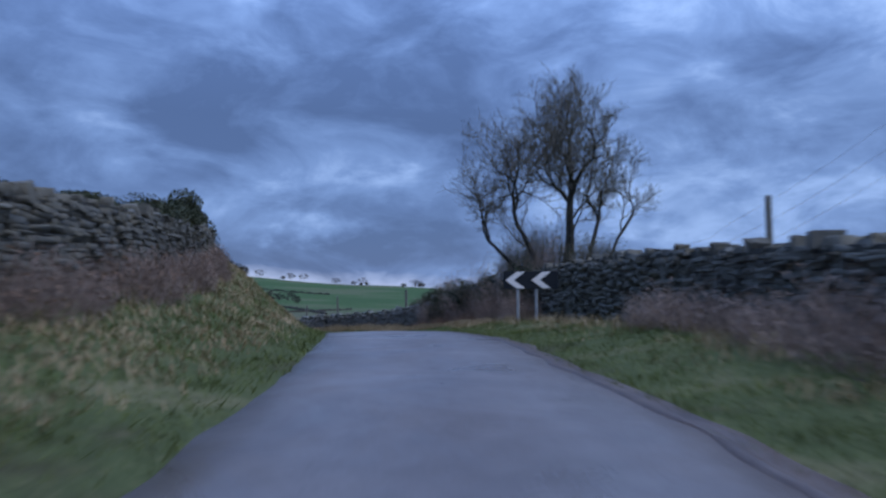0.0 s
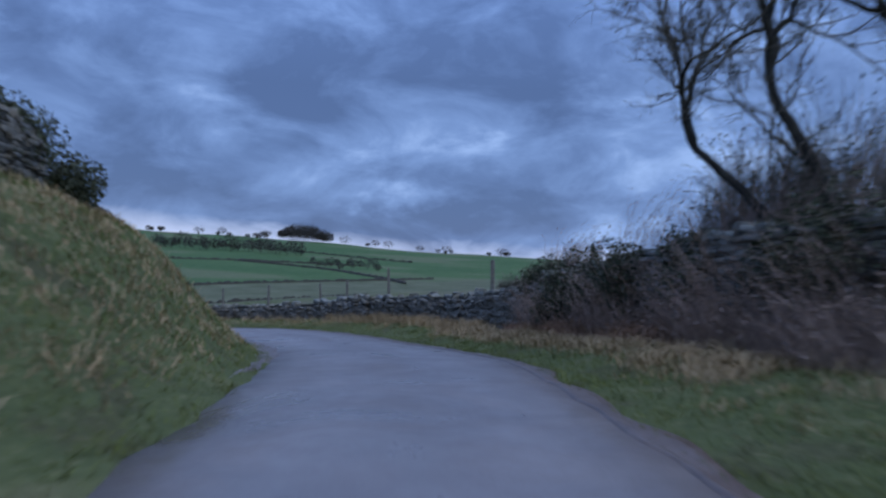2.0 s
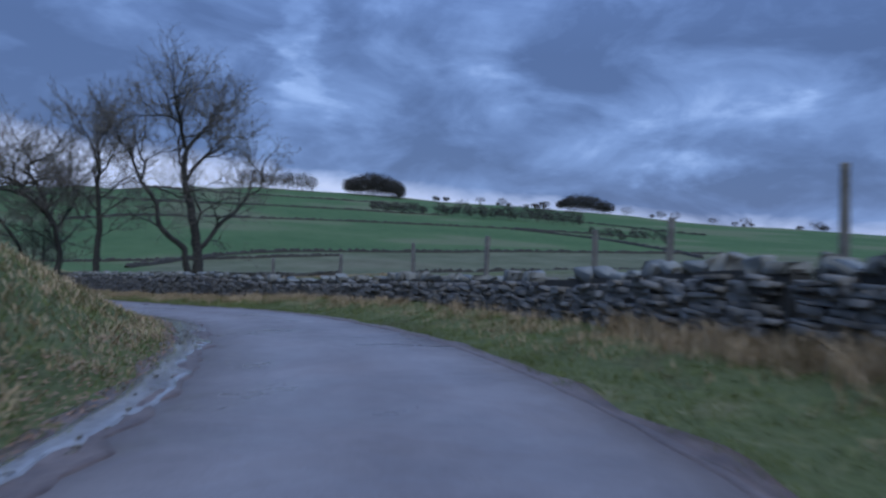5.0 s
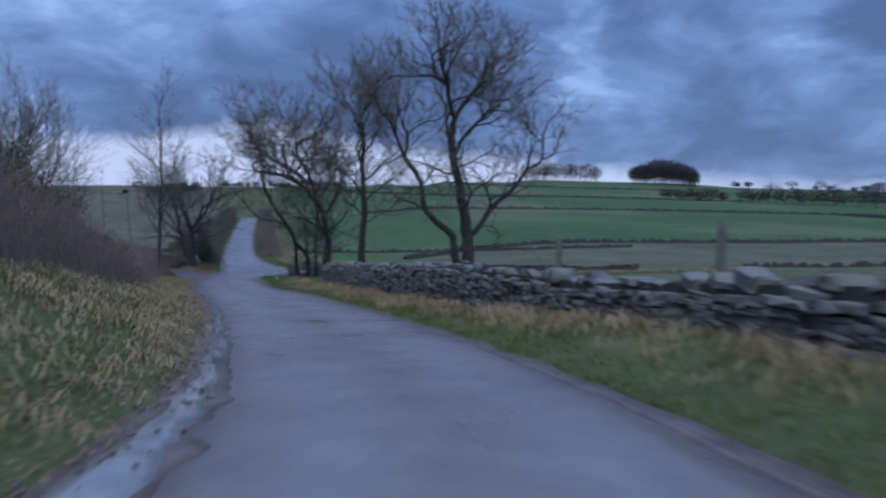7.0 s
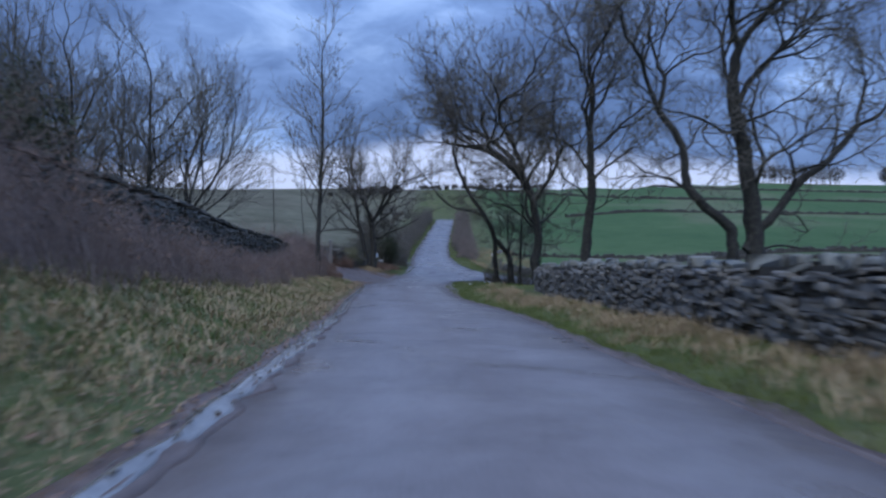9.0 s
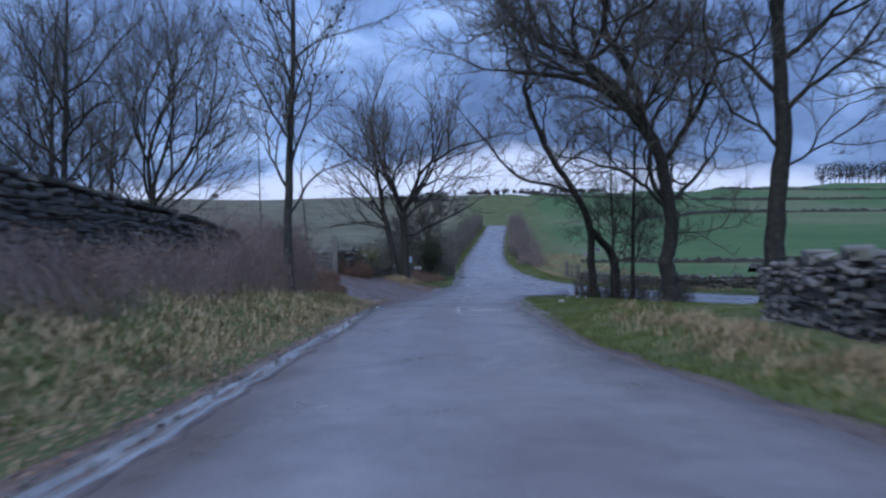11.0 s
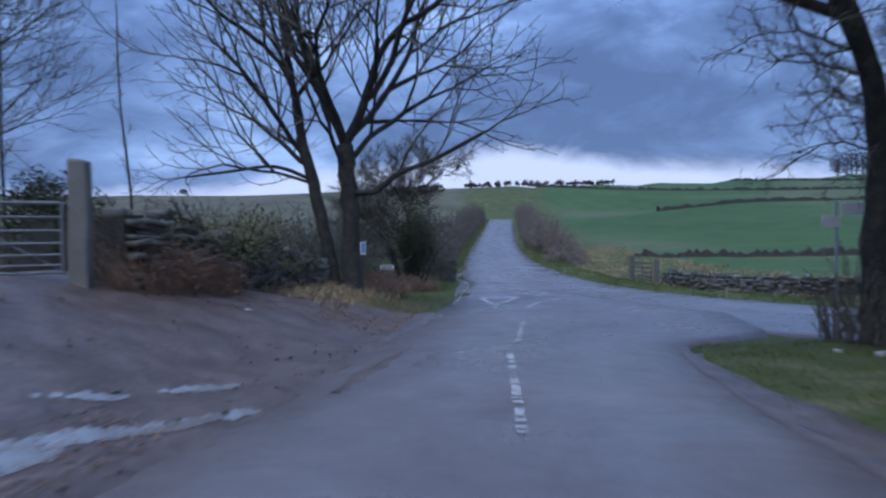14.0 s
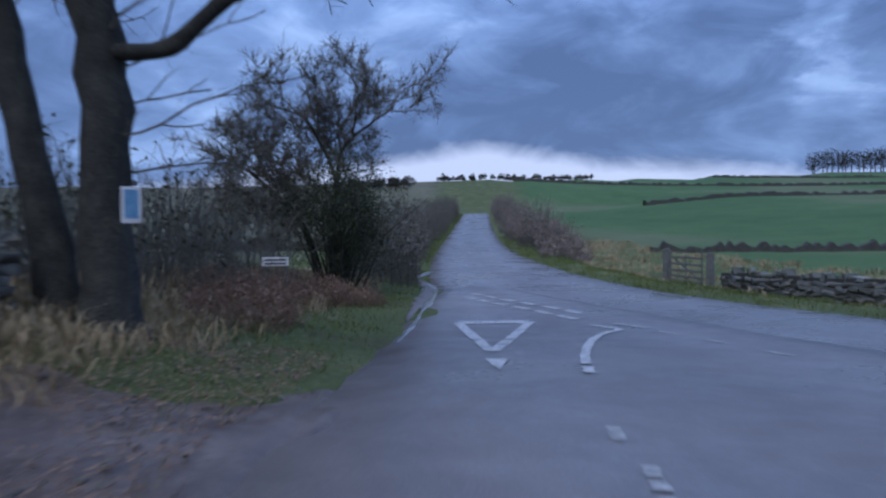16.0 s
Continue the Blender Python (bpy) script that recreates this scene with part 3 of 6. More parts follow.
    for k, (u, o, z, w, dep, h, yaw, roll, is_cope) in enumerate(rows):
        p, t = at(u)
        q = p + np.array([t[1], -t[0]]) * o
        m = Matrix.LocRotScale((q[0], q[1], z), Euler((0, radians(roll), math.atan2(t[1], t[0]) + radians(yaw))), (w, dep, h))
        me = rng.choice(copes if is_cope else stones)
        if k < 300 and near[0] <= u <= near[1]:
            ob = new("stone", me)
            ob.parent = wall
            ob.matrix_local = m
        else:
            v, f = ARRAYS[me]
            mm = np.array(m)
            loose_v.append(v @ mm[:3, :3].T + mm[:3, 3])
            loose_f.append(f + count)
            loose_m.append(np.full(len(f), 1 if is_cope else 0, np.int32))
            count += len(v)
    if loose_v:
        ob = mesh_object("stones", np.concatenate(loose_v), np.concatenate(loose_f), (m_stone, m_cope), wall)
        ob.data.polygons.foreach_set("material_index", np.concatenate(loose_m))
        tagged(ob, kind="stuff")
    return wall


def along(s0, s1, d, step=3.0):
    ss = np.linspace(s0, s1, max(int((s1 - s0) / step), 2))
    x, y, _ = LANE.at(ss, np.interp(ss, *d) if isinstance(d, tuple) else d)
    return list(zip(x, y))


def lane_h(s0, s1, line_pts, tab):
    """Height over the lane, by metres along a polyline that runs beside it from s0 to s1."""
    P = spline(line_pts, 10)
    L = np.r_[0, np.cumsum(np.hypot(*np.diff(P, axis=0).T))]
    s, d, z = LANE.near(P[:, 0], P[:, 1])
    zz = z + np.interp(s, *tab)
    return lambda u: float(np.interp(u, L, zz))


TOP_R = ((-30, 6, 12, 18, 27, 32, 34.5, 36, 40, 46, 50, 56, 65, 68, 73, 80, 86, 92, 99, 104), (1.5, 1.58, 1.82, 2.2, 2.4, 2.1, 1.95, 1.72, 1.52, 1.42, 1.2, 1.12, 1.04, 1.2, 1.45, 1.42, 1.52, 1.55, 1.5, 1.4))
pts = along(-24, 25, WALL_D)
wall_upper = dry_wall("wall_upper", "dark dry-stone retaining wall with mossy copes beside the lane", pts, lane_h(0, 0, pts, ((-30, 300), (0.25, 0.25))), lane_h(0, 0, pts, TOP_R), (26, 44), 3, face=-1, look_="dark")
pts = along(25.2, 45, WALL_D)
wall_middle = dry_wall("wall_middle", "tall grey dry-stone wall of thin flat stones", pts, lane_h(0, 0, pts, ((-30, 300), (0.25, 0.25))), lane_h(0, 0, pts, TOP_R), (5, 20), 9, face=-1)
pts = along(45.3, 99.5, WALL_D)
wall_lower = dry_wall("wall_lower", "grey dry-stone field wall with upright cope stones", pts, lane_h(0, 0, pts, ((-30, 300), (0.15, 0.15))), lane_h(0, 0, pts, TOP_R), (8, 30), 4, tumble=0.4, boulders=(0, 34))
pts = along(-20, 30.2, ((-20, 8, 18, 30), (-5.2, -5.3, -5.9, -6.4)))
wall_bank = dry_wall("wall_bank", "tall dark stone wall on top of a grass bank", pts, lane_h(0, 0, pts, ((-30, 8, 18, 29), (0.9, 1.0, 1.6, 2.7))), lane_h(0, 0, pts, ((-30, 8, 14, 20, 29), (2.1, 2.3, 2.75, 3.3, 4.25))), (24, 50), 5, face=1, look_="dark")
pts = along(80, 110, ((70, 90, 110), (-6.6, -6.4, -6.8)))
wall_left = dry_wall("wall_left", "dark field wall overgrown with brambles on the bank", pts, lane_h(0, 0, pts, ((70, 110), (1.3, 1.0))), lane_h(0, 0, pts, ((70, 90, 100, 108, 112), (3.3, 3.0, 2.7, 2.4, 2.1))), (0, 15), 6, face=1, look_="dark", slabs=True)


# ---- bare trees ----
class Tubes:
    """Tapered tubes gathered into one mesh."""

    def __init__(self):
        self.vs, self.fs, self.n = [], [], 0

    def add(self, pts, radii, sides):
        k = len(pts)
        axis_ = (pts[-1] - pts[0]).normalized()
        u = axis_.orthogonal().normalized()
        w = axis_.cross(u)
        if sides not in RINGS:
            a = np.arange(sides) * 2 * np.pi / sides
            RINGS[sides] = np.stack([np.cos(a), np.sin(a)], 1)
        ring = RINGS[sides] @ np.array((tuple(u), tuple(w)))
        self.vs.append((np.array([tuple(q) for q in pts])[:, None] + ring[None] * np.array(radii)[:, None, None]).reshape(-1, 3))
        if (k, sides) not in RINGS:
            j, i = np.meshgrid(np.arange(k - 1) * sides, np.arange(sides), indexing="ij")
            i2 = (i + 1) % sides
            RINGS[k, sides] = np.stack([j + i, j + i2, j + sides + i2, j + sides + i], 2).reshape(-1, 4)
        self.fs.append(RINGS[k, sides] + self.n)
        self.n += k * sides

    @property
    def v(self):
        return np.concatenate(self.vs)

    @property
    def f(self):
        return np.concatenate(self.fs)


RINGS = {}


def twigs(tips, n, length, width, seed, rise=0.25):
    """Fine bent twigs that spring from the given places of the branches."""
    nr = np.random.default_rng(seed)
    p = np.array([tuple(q) for q, _ in tips])
    a = np.array([tuple(e) for _, e in tips])
    a /= np.linalg.norm(a, axis=1)[:, None] + 1e-9
    i = nr.integers(0, len(p), n)
    p, a = p[i], a[i]
    d = a * 0.75 + nr.normal(0, 0.55, (n, 3)) + [0, 0, rise]
    d /= np.linalg.norm(d, axis=1)[:, None]
    d2 = d + nr.normal(0, 0.35, (n, 3)) + [0, 0, rise * 0.5]
    d2 /= np.linalg.norm(d2, axis=1)[:, None]
    ln = length * nr.uniform(0.35, 1.2, n)[:, None]
    w = np.cross(d, nr.normal(0, 1, (n, 3)))
    w *= width / (np.linalg.norm(w, axis=1)[:, None] + 1e-9)
    m, e = p + d * ln * 0.5, p + d * ln * 0.5 + d2 * ln * 0.5
    v = np.stack([p - w, p + w, m + w * 0.7, m - w * 0.7, e], 1).reshape(-1, 3)
    k = np.arange(n)[:, None] * 5
    return v, np.concatenate([k + [[0, 1, 2]], k + [[0, 2, 3]], k + [[3, 2, 4]]], 0)


def leaf_cards(c, size, nr):
    """Small bent leaves at the places c."""
    n = len(c)
    a, b = nr.normal(0, 1, (n, 3)), nr.normal(0, 1, (n, 3))
    a /= np.linalg.norm(a, axis=1)[:, None]
    b -= a * (a * b).sum(1)[:, None]
    b /= np.linalg.norm(b, axis=1)[:, None]
    s = size * nr.uniform(0.5, 1.3, n)[:, None]
    k = np.cross(a, b)
    v = np.stack([c - a * s, c + b * s * 0.5 + k * s * 0.2, c + a * s, c - b * s * 0.5 + k * s * 0.2], 1).reshape(-1, 3)
    i = np.arange(n)[:, None] * 4
    return v, np.concatenate([i + [[0, 1, 2]], i + [[0, 2, 3]]], 0)


class Forker:
    """A crown that forks again and again, each fork thinner and shorter."""

    def __init__(self, seed, len0, r0, spread, up, wander, rmin, side=0.35, power=0.5):
        self.rng = random.Random(seed)
        self.len0, self.r0, self.spread, self.up, self.wander, self.rmin, self.side, self.power = len0, r0, spread, up, wander, rmin, side, power
        self.wood, self.fine, self.tips = Tubes(), Tubes(), []

    def turned(self, d, ang, roll):
        side = d.orthogonal().normalized()
        side.rotate(Matrix.Rotation(roll, 3, d))
        return (d * math.cos(ang) + side * math.sin(ang)).normalized()

    def grow(self, p, d, r):
        rng = self.rng
        stack = [(p, d.normalized(), r)]
        while stack:
            p, d, r = stack.pop()
            length = self.len0 * (r / self.r0) ** self.power * rng.uniform(0.7, 1.3)
            steps = 4 if r > 0.03 else 3
            pts, rad = [p], [r]
            up = self.up[0] + (self.up[1] - self.up[0]) * min(1.0, 1 - r / self.r0)
            for i in range(steps):
                d = (d + Vector((rng.gauss(0, self.wander), rng.gauss(0, self.wander), rng.gauss(0, self.wander * 0.8) + up / steps))).normalized()
                p = p + d * (length / steps)
                pts.append(p)
                rad.append(r * (1 - 0.16 * (i + 1) / steps))
            (self.wood if r > 0.035 else self.fine).add(pts, rad, 8 if r > 0.15 else 6 if r > 0.06 else 4 if r > 0.025 else 3)
            if r < 0.045:
                self.tips += [(pts[k + 1], pts[k + 1] - pts[k]) for k in range(steps)]
            if r < self.rmin:
                continue
            roll = rng.uniform(0, 6.283)
            a = radians(self.spread)
            stack.append((p, self.turned(d, a * rng.uniform(0.25, 0.55), roll), r * rng.uniform(0.78, 0.86)))
            stack.append((p, self.turned(d, a * rng.uniform(0.8, 1.25), roll + math.pi), r * rng.uniform(0.52, 0.70)))
            if rng.random() < self.side:
                k = rng.randrange(1, steps)
                stack.append((pts[k], self.turned(d, radians(rng.uniform(40, 70)), rng.uniform(0, 6.283)), r * rng.uniform(0.28, 0.42)))


def crown_tree(x, y, label, stems, seed, len0, r0, spread=32, up=(0.1, 0.2), wander=0.12, rmin=0.009, side=0.35, power=0.5, group="", fine=6000, fine_len=0.5, fine_w=0.003, sink=0.15, keys=0):
    """stems: rows of (points, radius low, radius high, limbs); limbs: rows of (share of the stem, lean x, lean y, lean z, radius)."""
    t = tagged(empty("tree", x, y, height(x, y) - sink), label, "tree", group)
    g = Forker(seed, len0, r0, spread, up, wander, rmin, side, power)
    rng = random.Random(seed + 7)
    for points, ra, rb, limbs in stems:
        P = spline(list(points), 5)
        n = len(P)
        pts = [Vector(q) + Vector((rng.gauss(0, ra * 0.10), rng.gauss(0, ra * 0.10), 0)) for q in P]
        low = [ra * 0.55 * math.exp(-max(q.z - pts[0].z, 0) / 0.35) if points[0][2] < 0.2 else 0.0 for q in pts]
        g.wood.add(pts, [(ra + (rb - ra) * i / (n - 1)) * rng.uniform(0.93, 1.08) + low[i] for i in range(n)], 10)
        for f, lx, ly, lz, r in limbs:
            k = min(int(f * (n - 1)), n - 1)
            g.grow(pts[k], Vector((lx, ly, lz)), r)
    shade_smooth(mesh_object("trunk", g.wood.v, g.wood.f, BARK, t))
    crown = mesh_object("crown", g.fine.v, g.fine.f, TWIG, t)
    if fine:
        tagged(mesh_object("twig", *twigs(g.tips, fine, fine_len, fine_w, seed), TWIG, crown), kind="stuff")
    if keys:
        nr = np.random.default_rng(seed)
        c = np.array([tuple(g.tips[i][0]) for i in nr.integers(0, len(g.tips), keys)]) + nr.normal(0, 0.06, (keys, 3))
        tagged(mesh_object("seed_cluster", *leaf_cards(c, 0.07, nr), BARK, crown), kind="stuff")
    return t


def upright(h, r, lean, n, rng, first=0.3, out=0.7, thin=0.55):
    """One straight stem with limbs that rise from it all round."""
    pts = [(0, 0, 0), (lean * h * 0.3 + rng.gauss(0, 0.05), rng.gauss(0, 0.05), h * 0.33), (lean * h * 0.6 + rng.gauss(0, 0.1), rng.gauss(0, 0.1), h * 0.66), (lean * h, rng.gauss(0, 0.15), h)]
    limbs = [(1.0, 0.0, 0.0, 1.0, r * 0.3)]
    for i in range(n):
        f = first + (0.97 - first) * i / n
        a = i * 2.4 + rng.uniform(-0.4, 0.4)
        limbs.append((f, math.cos(a) * out, math.sin(a) * out, 1.0, r * thin * (1.05 - 0.6 * f) * rng.uniform(0.8, 1.2)))
    return (pts, r, r * 0.3, limbs)


RT = random.Random(77)
crown_tree(-7.9, -70.4, "bare hawthorn with several dark stems behind the wall", [
    ([(0, 0, 0), (0.1, -0.1, 1.6), (0.1, -0.1, 3.4)], 0.16, 0.12, [(1.0, 0.1, -0.15, 1, 0.11), (1.0, -0.3, 0.4, 1, 0.09), (0.6, 0.2, -0.5, 0.9, 0.05)]),
    ([(0.4, -0.7, 0), (0.4, -0.9, 1.3), (0.5, -1.2, 2.6)], 0.12, 0.08, [(1.0, 0.1, -0.35, 1, 0.07), (1.0, 0.2, 0.2, 1, 0.07)]),
    ([(-0.5, 1.0, 0), (-0.6, 1.5, 1.4), (-0.7, 2.1, 2.6)], 0.13, 0.09, [(1.0, -0.2, 0.6, 1, 0.08), (1.0, 0.1, 0.1, 1, 0.085), (0.5, -0.2, 1.0, 0.7, 0.05)]),
    ([(-0.2, 1.8, 0), (-0.3, 2.6, 1.0), (-0.4, 3.4, 1.8)], 0.10, 0.07, [(1.0, -0.1, 0.7, 1, 0.065), (1.0, 0.1, 0.2, 1, 0.06)]),
    ([(0.3, 0.1, 0), (0.4, 0.0, 2.6), (0.5, -0.1, 4.8)], 0.17, 0.12, [(1.0, 0.1, 0.1, 1, 0.11), (1.0, 0.3, -0.3, 1, 0.085), (0.7, 0.0, 0.6, 1, 0.07), (0.55, 0.1, -0.6, 0.9, 0.06)]),
    ([(0.3, -1.4, 0), (0.3, -1.9, 1.5), (0.4, -2.7, 2.9)], 0.08, 0.055, [(1.0, 0.1, -0.5, 1, 0.05), (0.7, 0.1, 0.1, 1, 0.04), (0.85, 0.2, -0.8, 0.6, 0.035)])],
    11, 0.88, 0.12, 37, (0.08, 0.14), 0.16, 0.0085, side=0.55, fine=36000, fine_len=0.42, fine_w=0.0035)
crown_tree(17.6, 9.8, "tall bare ash tree with sinuous limbs behind the field wall", [
    ([(0, 0, 0), (0.05, 0, 2.0), (-0.1, 0.1, 4.2), (-0.8, 0, 7.6), (-1.4, 0, 10.6), (-1.3, 0, 13.0)], 0.56, 0.26, [(1.0, -0.35, 0.1, 1, 0.20), (1.0, 0.3, -0.1, 1, 0.19), (0.78, 0.7, 0.3, 0.8, 0.17), (0.62, -0.7, -0.4, 0.9, 0.13), (0.5, 0.3, -0.9, 0.7, 0.12), (0.86, -0.2, 0.7, 0.9, 0.13)]),
    ([(-0.3, 0.1, 0.8), (-1.05, 0.1, 2.0), (-1.3, 0.05, 3.7), (-2.8, 0, 5.0), (-3.7, 0, 6.2), (-3.9, 0, 8.0), (-5.2, 0, 9.8)], 0.36, 0.17, [(1.0, -0.6, 0.1, 1, 0.14), (1.0, 0.2, -0.3, 1, 0.13), (0.6, -1.0, 0.2, 0.35, 0.09), (0.75, 0.2, 0.6, 0.9, 0.09)]),
    ([(-0.5, 0, 2.6), (-0.1, 0, 3.4), (1.0, 0, 4.6), (2.2, 0.2, 6.2), (3.9, 0.2, 7.6), (5.0, 0.2, 9.2)], 0.28, 0.15, [(1.0, 0.5, 0.1, 1, 0.12), (1.0, 0.9, -0.3, 0.5, 0.10), (0.55, 0.2, -0.3, 1, 0.11), (0.8, 0.1, 0.5, 1, 0.09), (0.4, 0.9, 0.2, -0.05, 0.06)]),
    ([(-0.3, 0, 2.2), (0.3, 0.2, 2.6), (1.4, 0.5, 2.9), (3.0, 0.6, 2.7)], 0.07, 0.05, [(1.0, 1, 0.2, 0.1, 0.04)])],
    12, 1.7, 0.18, 36, (0.08, 0.12), 0.19, 0.0125, side=0.55, fine=26000, fine_len=0.8, fine_w=0.0045)
crown_tree(7.15, 18.7, "gnarled bare oak with a burred trunk and broad crown", [
    ([(0, 0, 0), (0.12, 0, 0.9), (-0.08, 0, 1.8), (0.14, 0.05, 2.9), (0.0, 0, 4.2), (-0.25, 0, 5.6), (-0.7, 0, 7.0)], 0.34, 0.24, [(1.0, -0.9, -0.5, 0.75, 0.17), (1.0, -0.1, 0.2, 1, 0.18), (0.84, 0.5, -0.5, 0.8, 0.13), (0.93, -0.6, 0.8, 0.7, 0.13), (0.68, 0.9, 0.2, 0.6, 0.10), (0.66, -0.6, -0.2, 0.5, 0.09), (0.5, 0.8, -0.4, 0.25, 0.04)]),
    ([(-0.4, 0, 6.0), (-1.6, -0.2, 7.8), (-3.4, -0.1, 9.0), (-5.2, 0.2, 9.4)], 0.17, 0.11, [(1.0, -1, -0.1, 0.2, 0.09), (1.0, -0.6, 0.3, 0.6, 0.085), (0.5, -0.5, -0.6, 0.7, 0.09), (0.7, -0.7, 0.7, 0.5, 0.08)]),
    ([(-0.6, 0, 6.8), (-1.8, 0.2, 8.6), (-3.4, 0.3, 10.0), (-4.8, 0.3, 10.6)], 0.16, 0.10, [(1.0, -0.9, 0.2, 0.35, 0.085), (1.0, -0.4, -0.3, 0.8, 0.08), (0.5, -0.5, 0.6, 0.8, 0.085), (0.7, -0.5, -0.7, 0.6, 0.075)]),
    ([(0.0, 0, 4.2), (-0.5, -0.1, 4.7), (-0.75, -0.2, 5.6), (-0.7, -0.2, 6.6)], 0.12, 0.09, [(1.0, -0.5, -0.5, 1, 0.08), (0.6, -0.9, -0.2, 0.5, 0.05)])],
    13, 1.75, 0.18, 38, (0.12, 0.10), 0.17, 0.0125, side=0.55, fine=46000, fine_len=0.6, fine_w=0.0045)
crown_tree(9.7, 14.8, "tall bare oak with a straight trunk beside the field wall", [
    ([(0, 0, 0), (0.05, 0, 3.0), (0.25, 0, 6.0), (0.1, 0, 9.0), (0.2, 0, 11.5)], 0.34, 0.16, [(1.0, 0.1, 0, 1, 0.13), (1.0, -0.5, 0.2, 1, 0.11), (0.9, 0.6, 0.2, 0.9, 0.10), (0.8, -0.4, -0.6, 1, 0.12), (0.72, 0.7, 0.3, 0.8, 0.11), (0.62, -0.7, 0.4, 0.8, 0.10), (0.55, 0.5, -0.6, 0.8, 0.09), (0.48, -0.8, -0.1, 0.5, 0.07), (0.42, 0.9, 0.1, 0.3, 0.06)])],
    14, 1.45, 0.15, 34, (0.05, 0.15), 0.16, 0.012, side=0.5, fine=22000, fine_len=0.6, fine_w=0.0045)
crown_tree(4.85, 23.5, "leaning bare tree with two burred stems on the grass island", [
    ([(0, 0, 0), (-0.12, -0.1, 1.4), (-0.3, -0.6, 3.5), (-1.15, -1.4, 5.2), (-2.0, -2.0, 6.3), (-2.8, -2.7, 7.9), (-3.3, -3.0, 9.2)], 0.21, 0.09, [(1.0, -0.4, 0, 1, 0.08), (1.0, 0.3, 0.3, 1, 0.07), (0.75, -0.1, 0.3, 1, 0.07), (0.85, -0.9, -0.2, 0.5, 0.05), (0.62, 0.5, 0.4, 1, 0.06), (0.5, 0.8, -0.3, 0.8, 0.035), (0.42, -0.8, -0.2, 0.5, 0.035), (0.36, 0.6, 0.5, 0.5, 0.025), (0.28, -0.7, 0.3, 0.4, 0.02), (0.68, 0.6, -0.4, 0.7, 0.05), (0.46, -0.9, 0.2, 0.35, 0.035), (0.54, -0.9, -0.4, 0.4, 0.04), (0.38, -0.9, 0.1, 0.2, 0.025)]),
    ([(0.95, 0.1, 0), (1.0, 0.1, 1.2), (0.8, 0.1, 2.2), (0.2, -0.2, 2.9), (-0.25, -0.55, 3.4)], 0.25, 0.17, [(0.5, 0.4, 0.1, 1, 0.07), (0.52, 0.7, -0.2, 0.4, 0.04), (0.4, 0.8, 0.2, 0.4, 0.035), (0.7, 0.3, -0.4, 0.8, 0.04)]),
    ([(-1.05, -1.3, 5.0), (-2.1, -1.4, 5.35), (-3.3, -1.5, 5.6), (-4.2, -1.6, 6.3), (-4.9, -1.6, 7.2), (-5.9, -1.5, 8.4)], 0.095, 0.035, [(1.0, -0.6, 0, 0.8, 0.03), (0.5, -0.4, 0.3, 1, 0.035), (0.65, -0.6, -0.3, 0.8, 0.03), (0.3, -0.2, 0.4, 0.9, 0.03), (0.8, 0.3, 0.4, 0.9, 0.025), (0.9, -0.9, -0.2, 0.3, 0.02)])],
    15, 0.85, 0.1, 40, (0.05, 0.05), 0.19, 0.0075, side=0.6, fine=16000, fine_len=0.36, fine_w=0.0032, keys=160)
for i, (x, y, h, r) in enumerate(((5.6, 22.3, 8.5, 0.07), (6.45, 22.6, 9.5, 0.11), (7.6, 21.6, 9.0, 0.08))):
    crown_tree(x, y, "slender bare young tree on the grass island", [upright(h, r, 0.03 * (i - 1), 16, RT, 0.25, 0.85, 0.5)], 16 + i, 0.55, 0.06, 34, (0.05, 0.1), 0.14, 0.006, group="young trees on the island", fine=3500, fine_len=0.3, fine_w=0.0025)
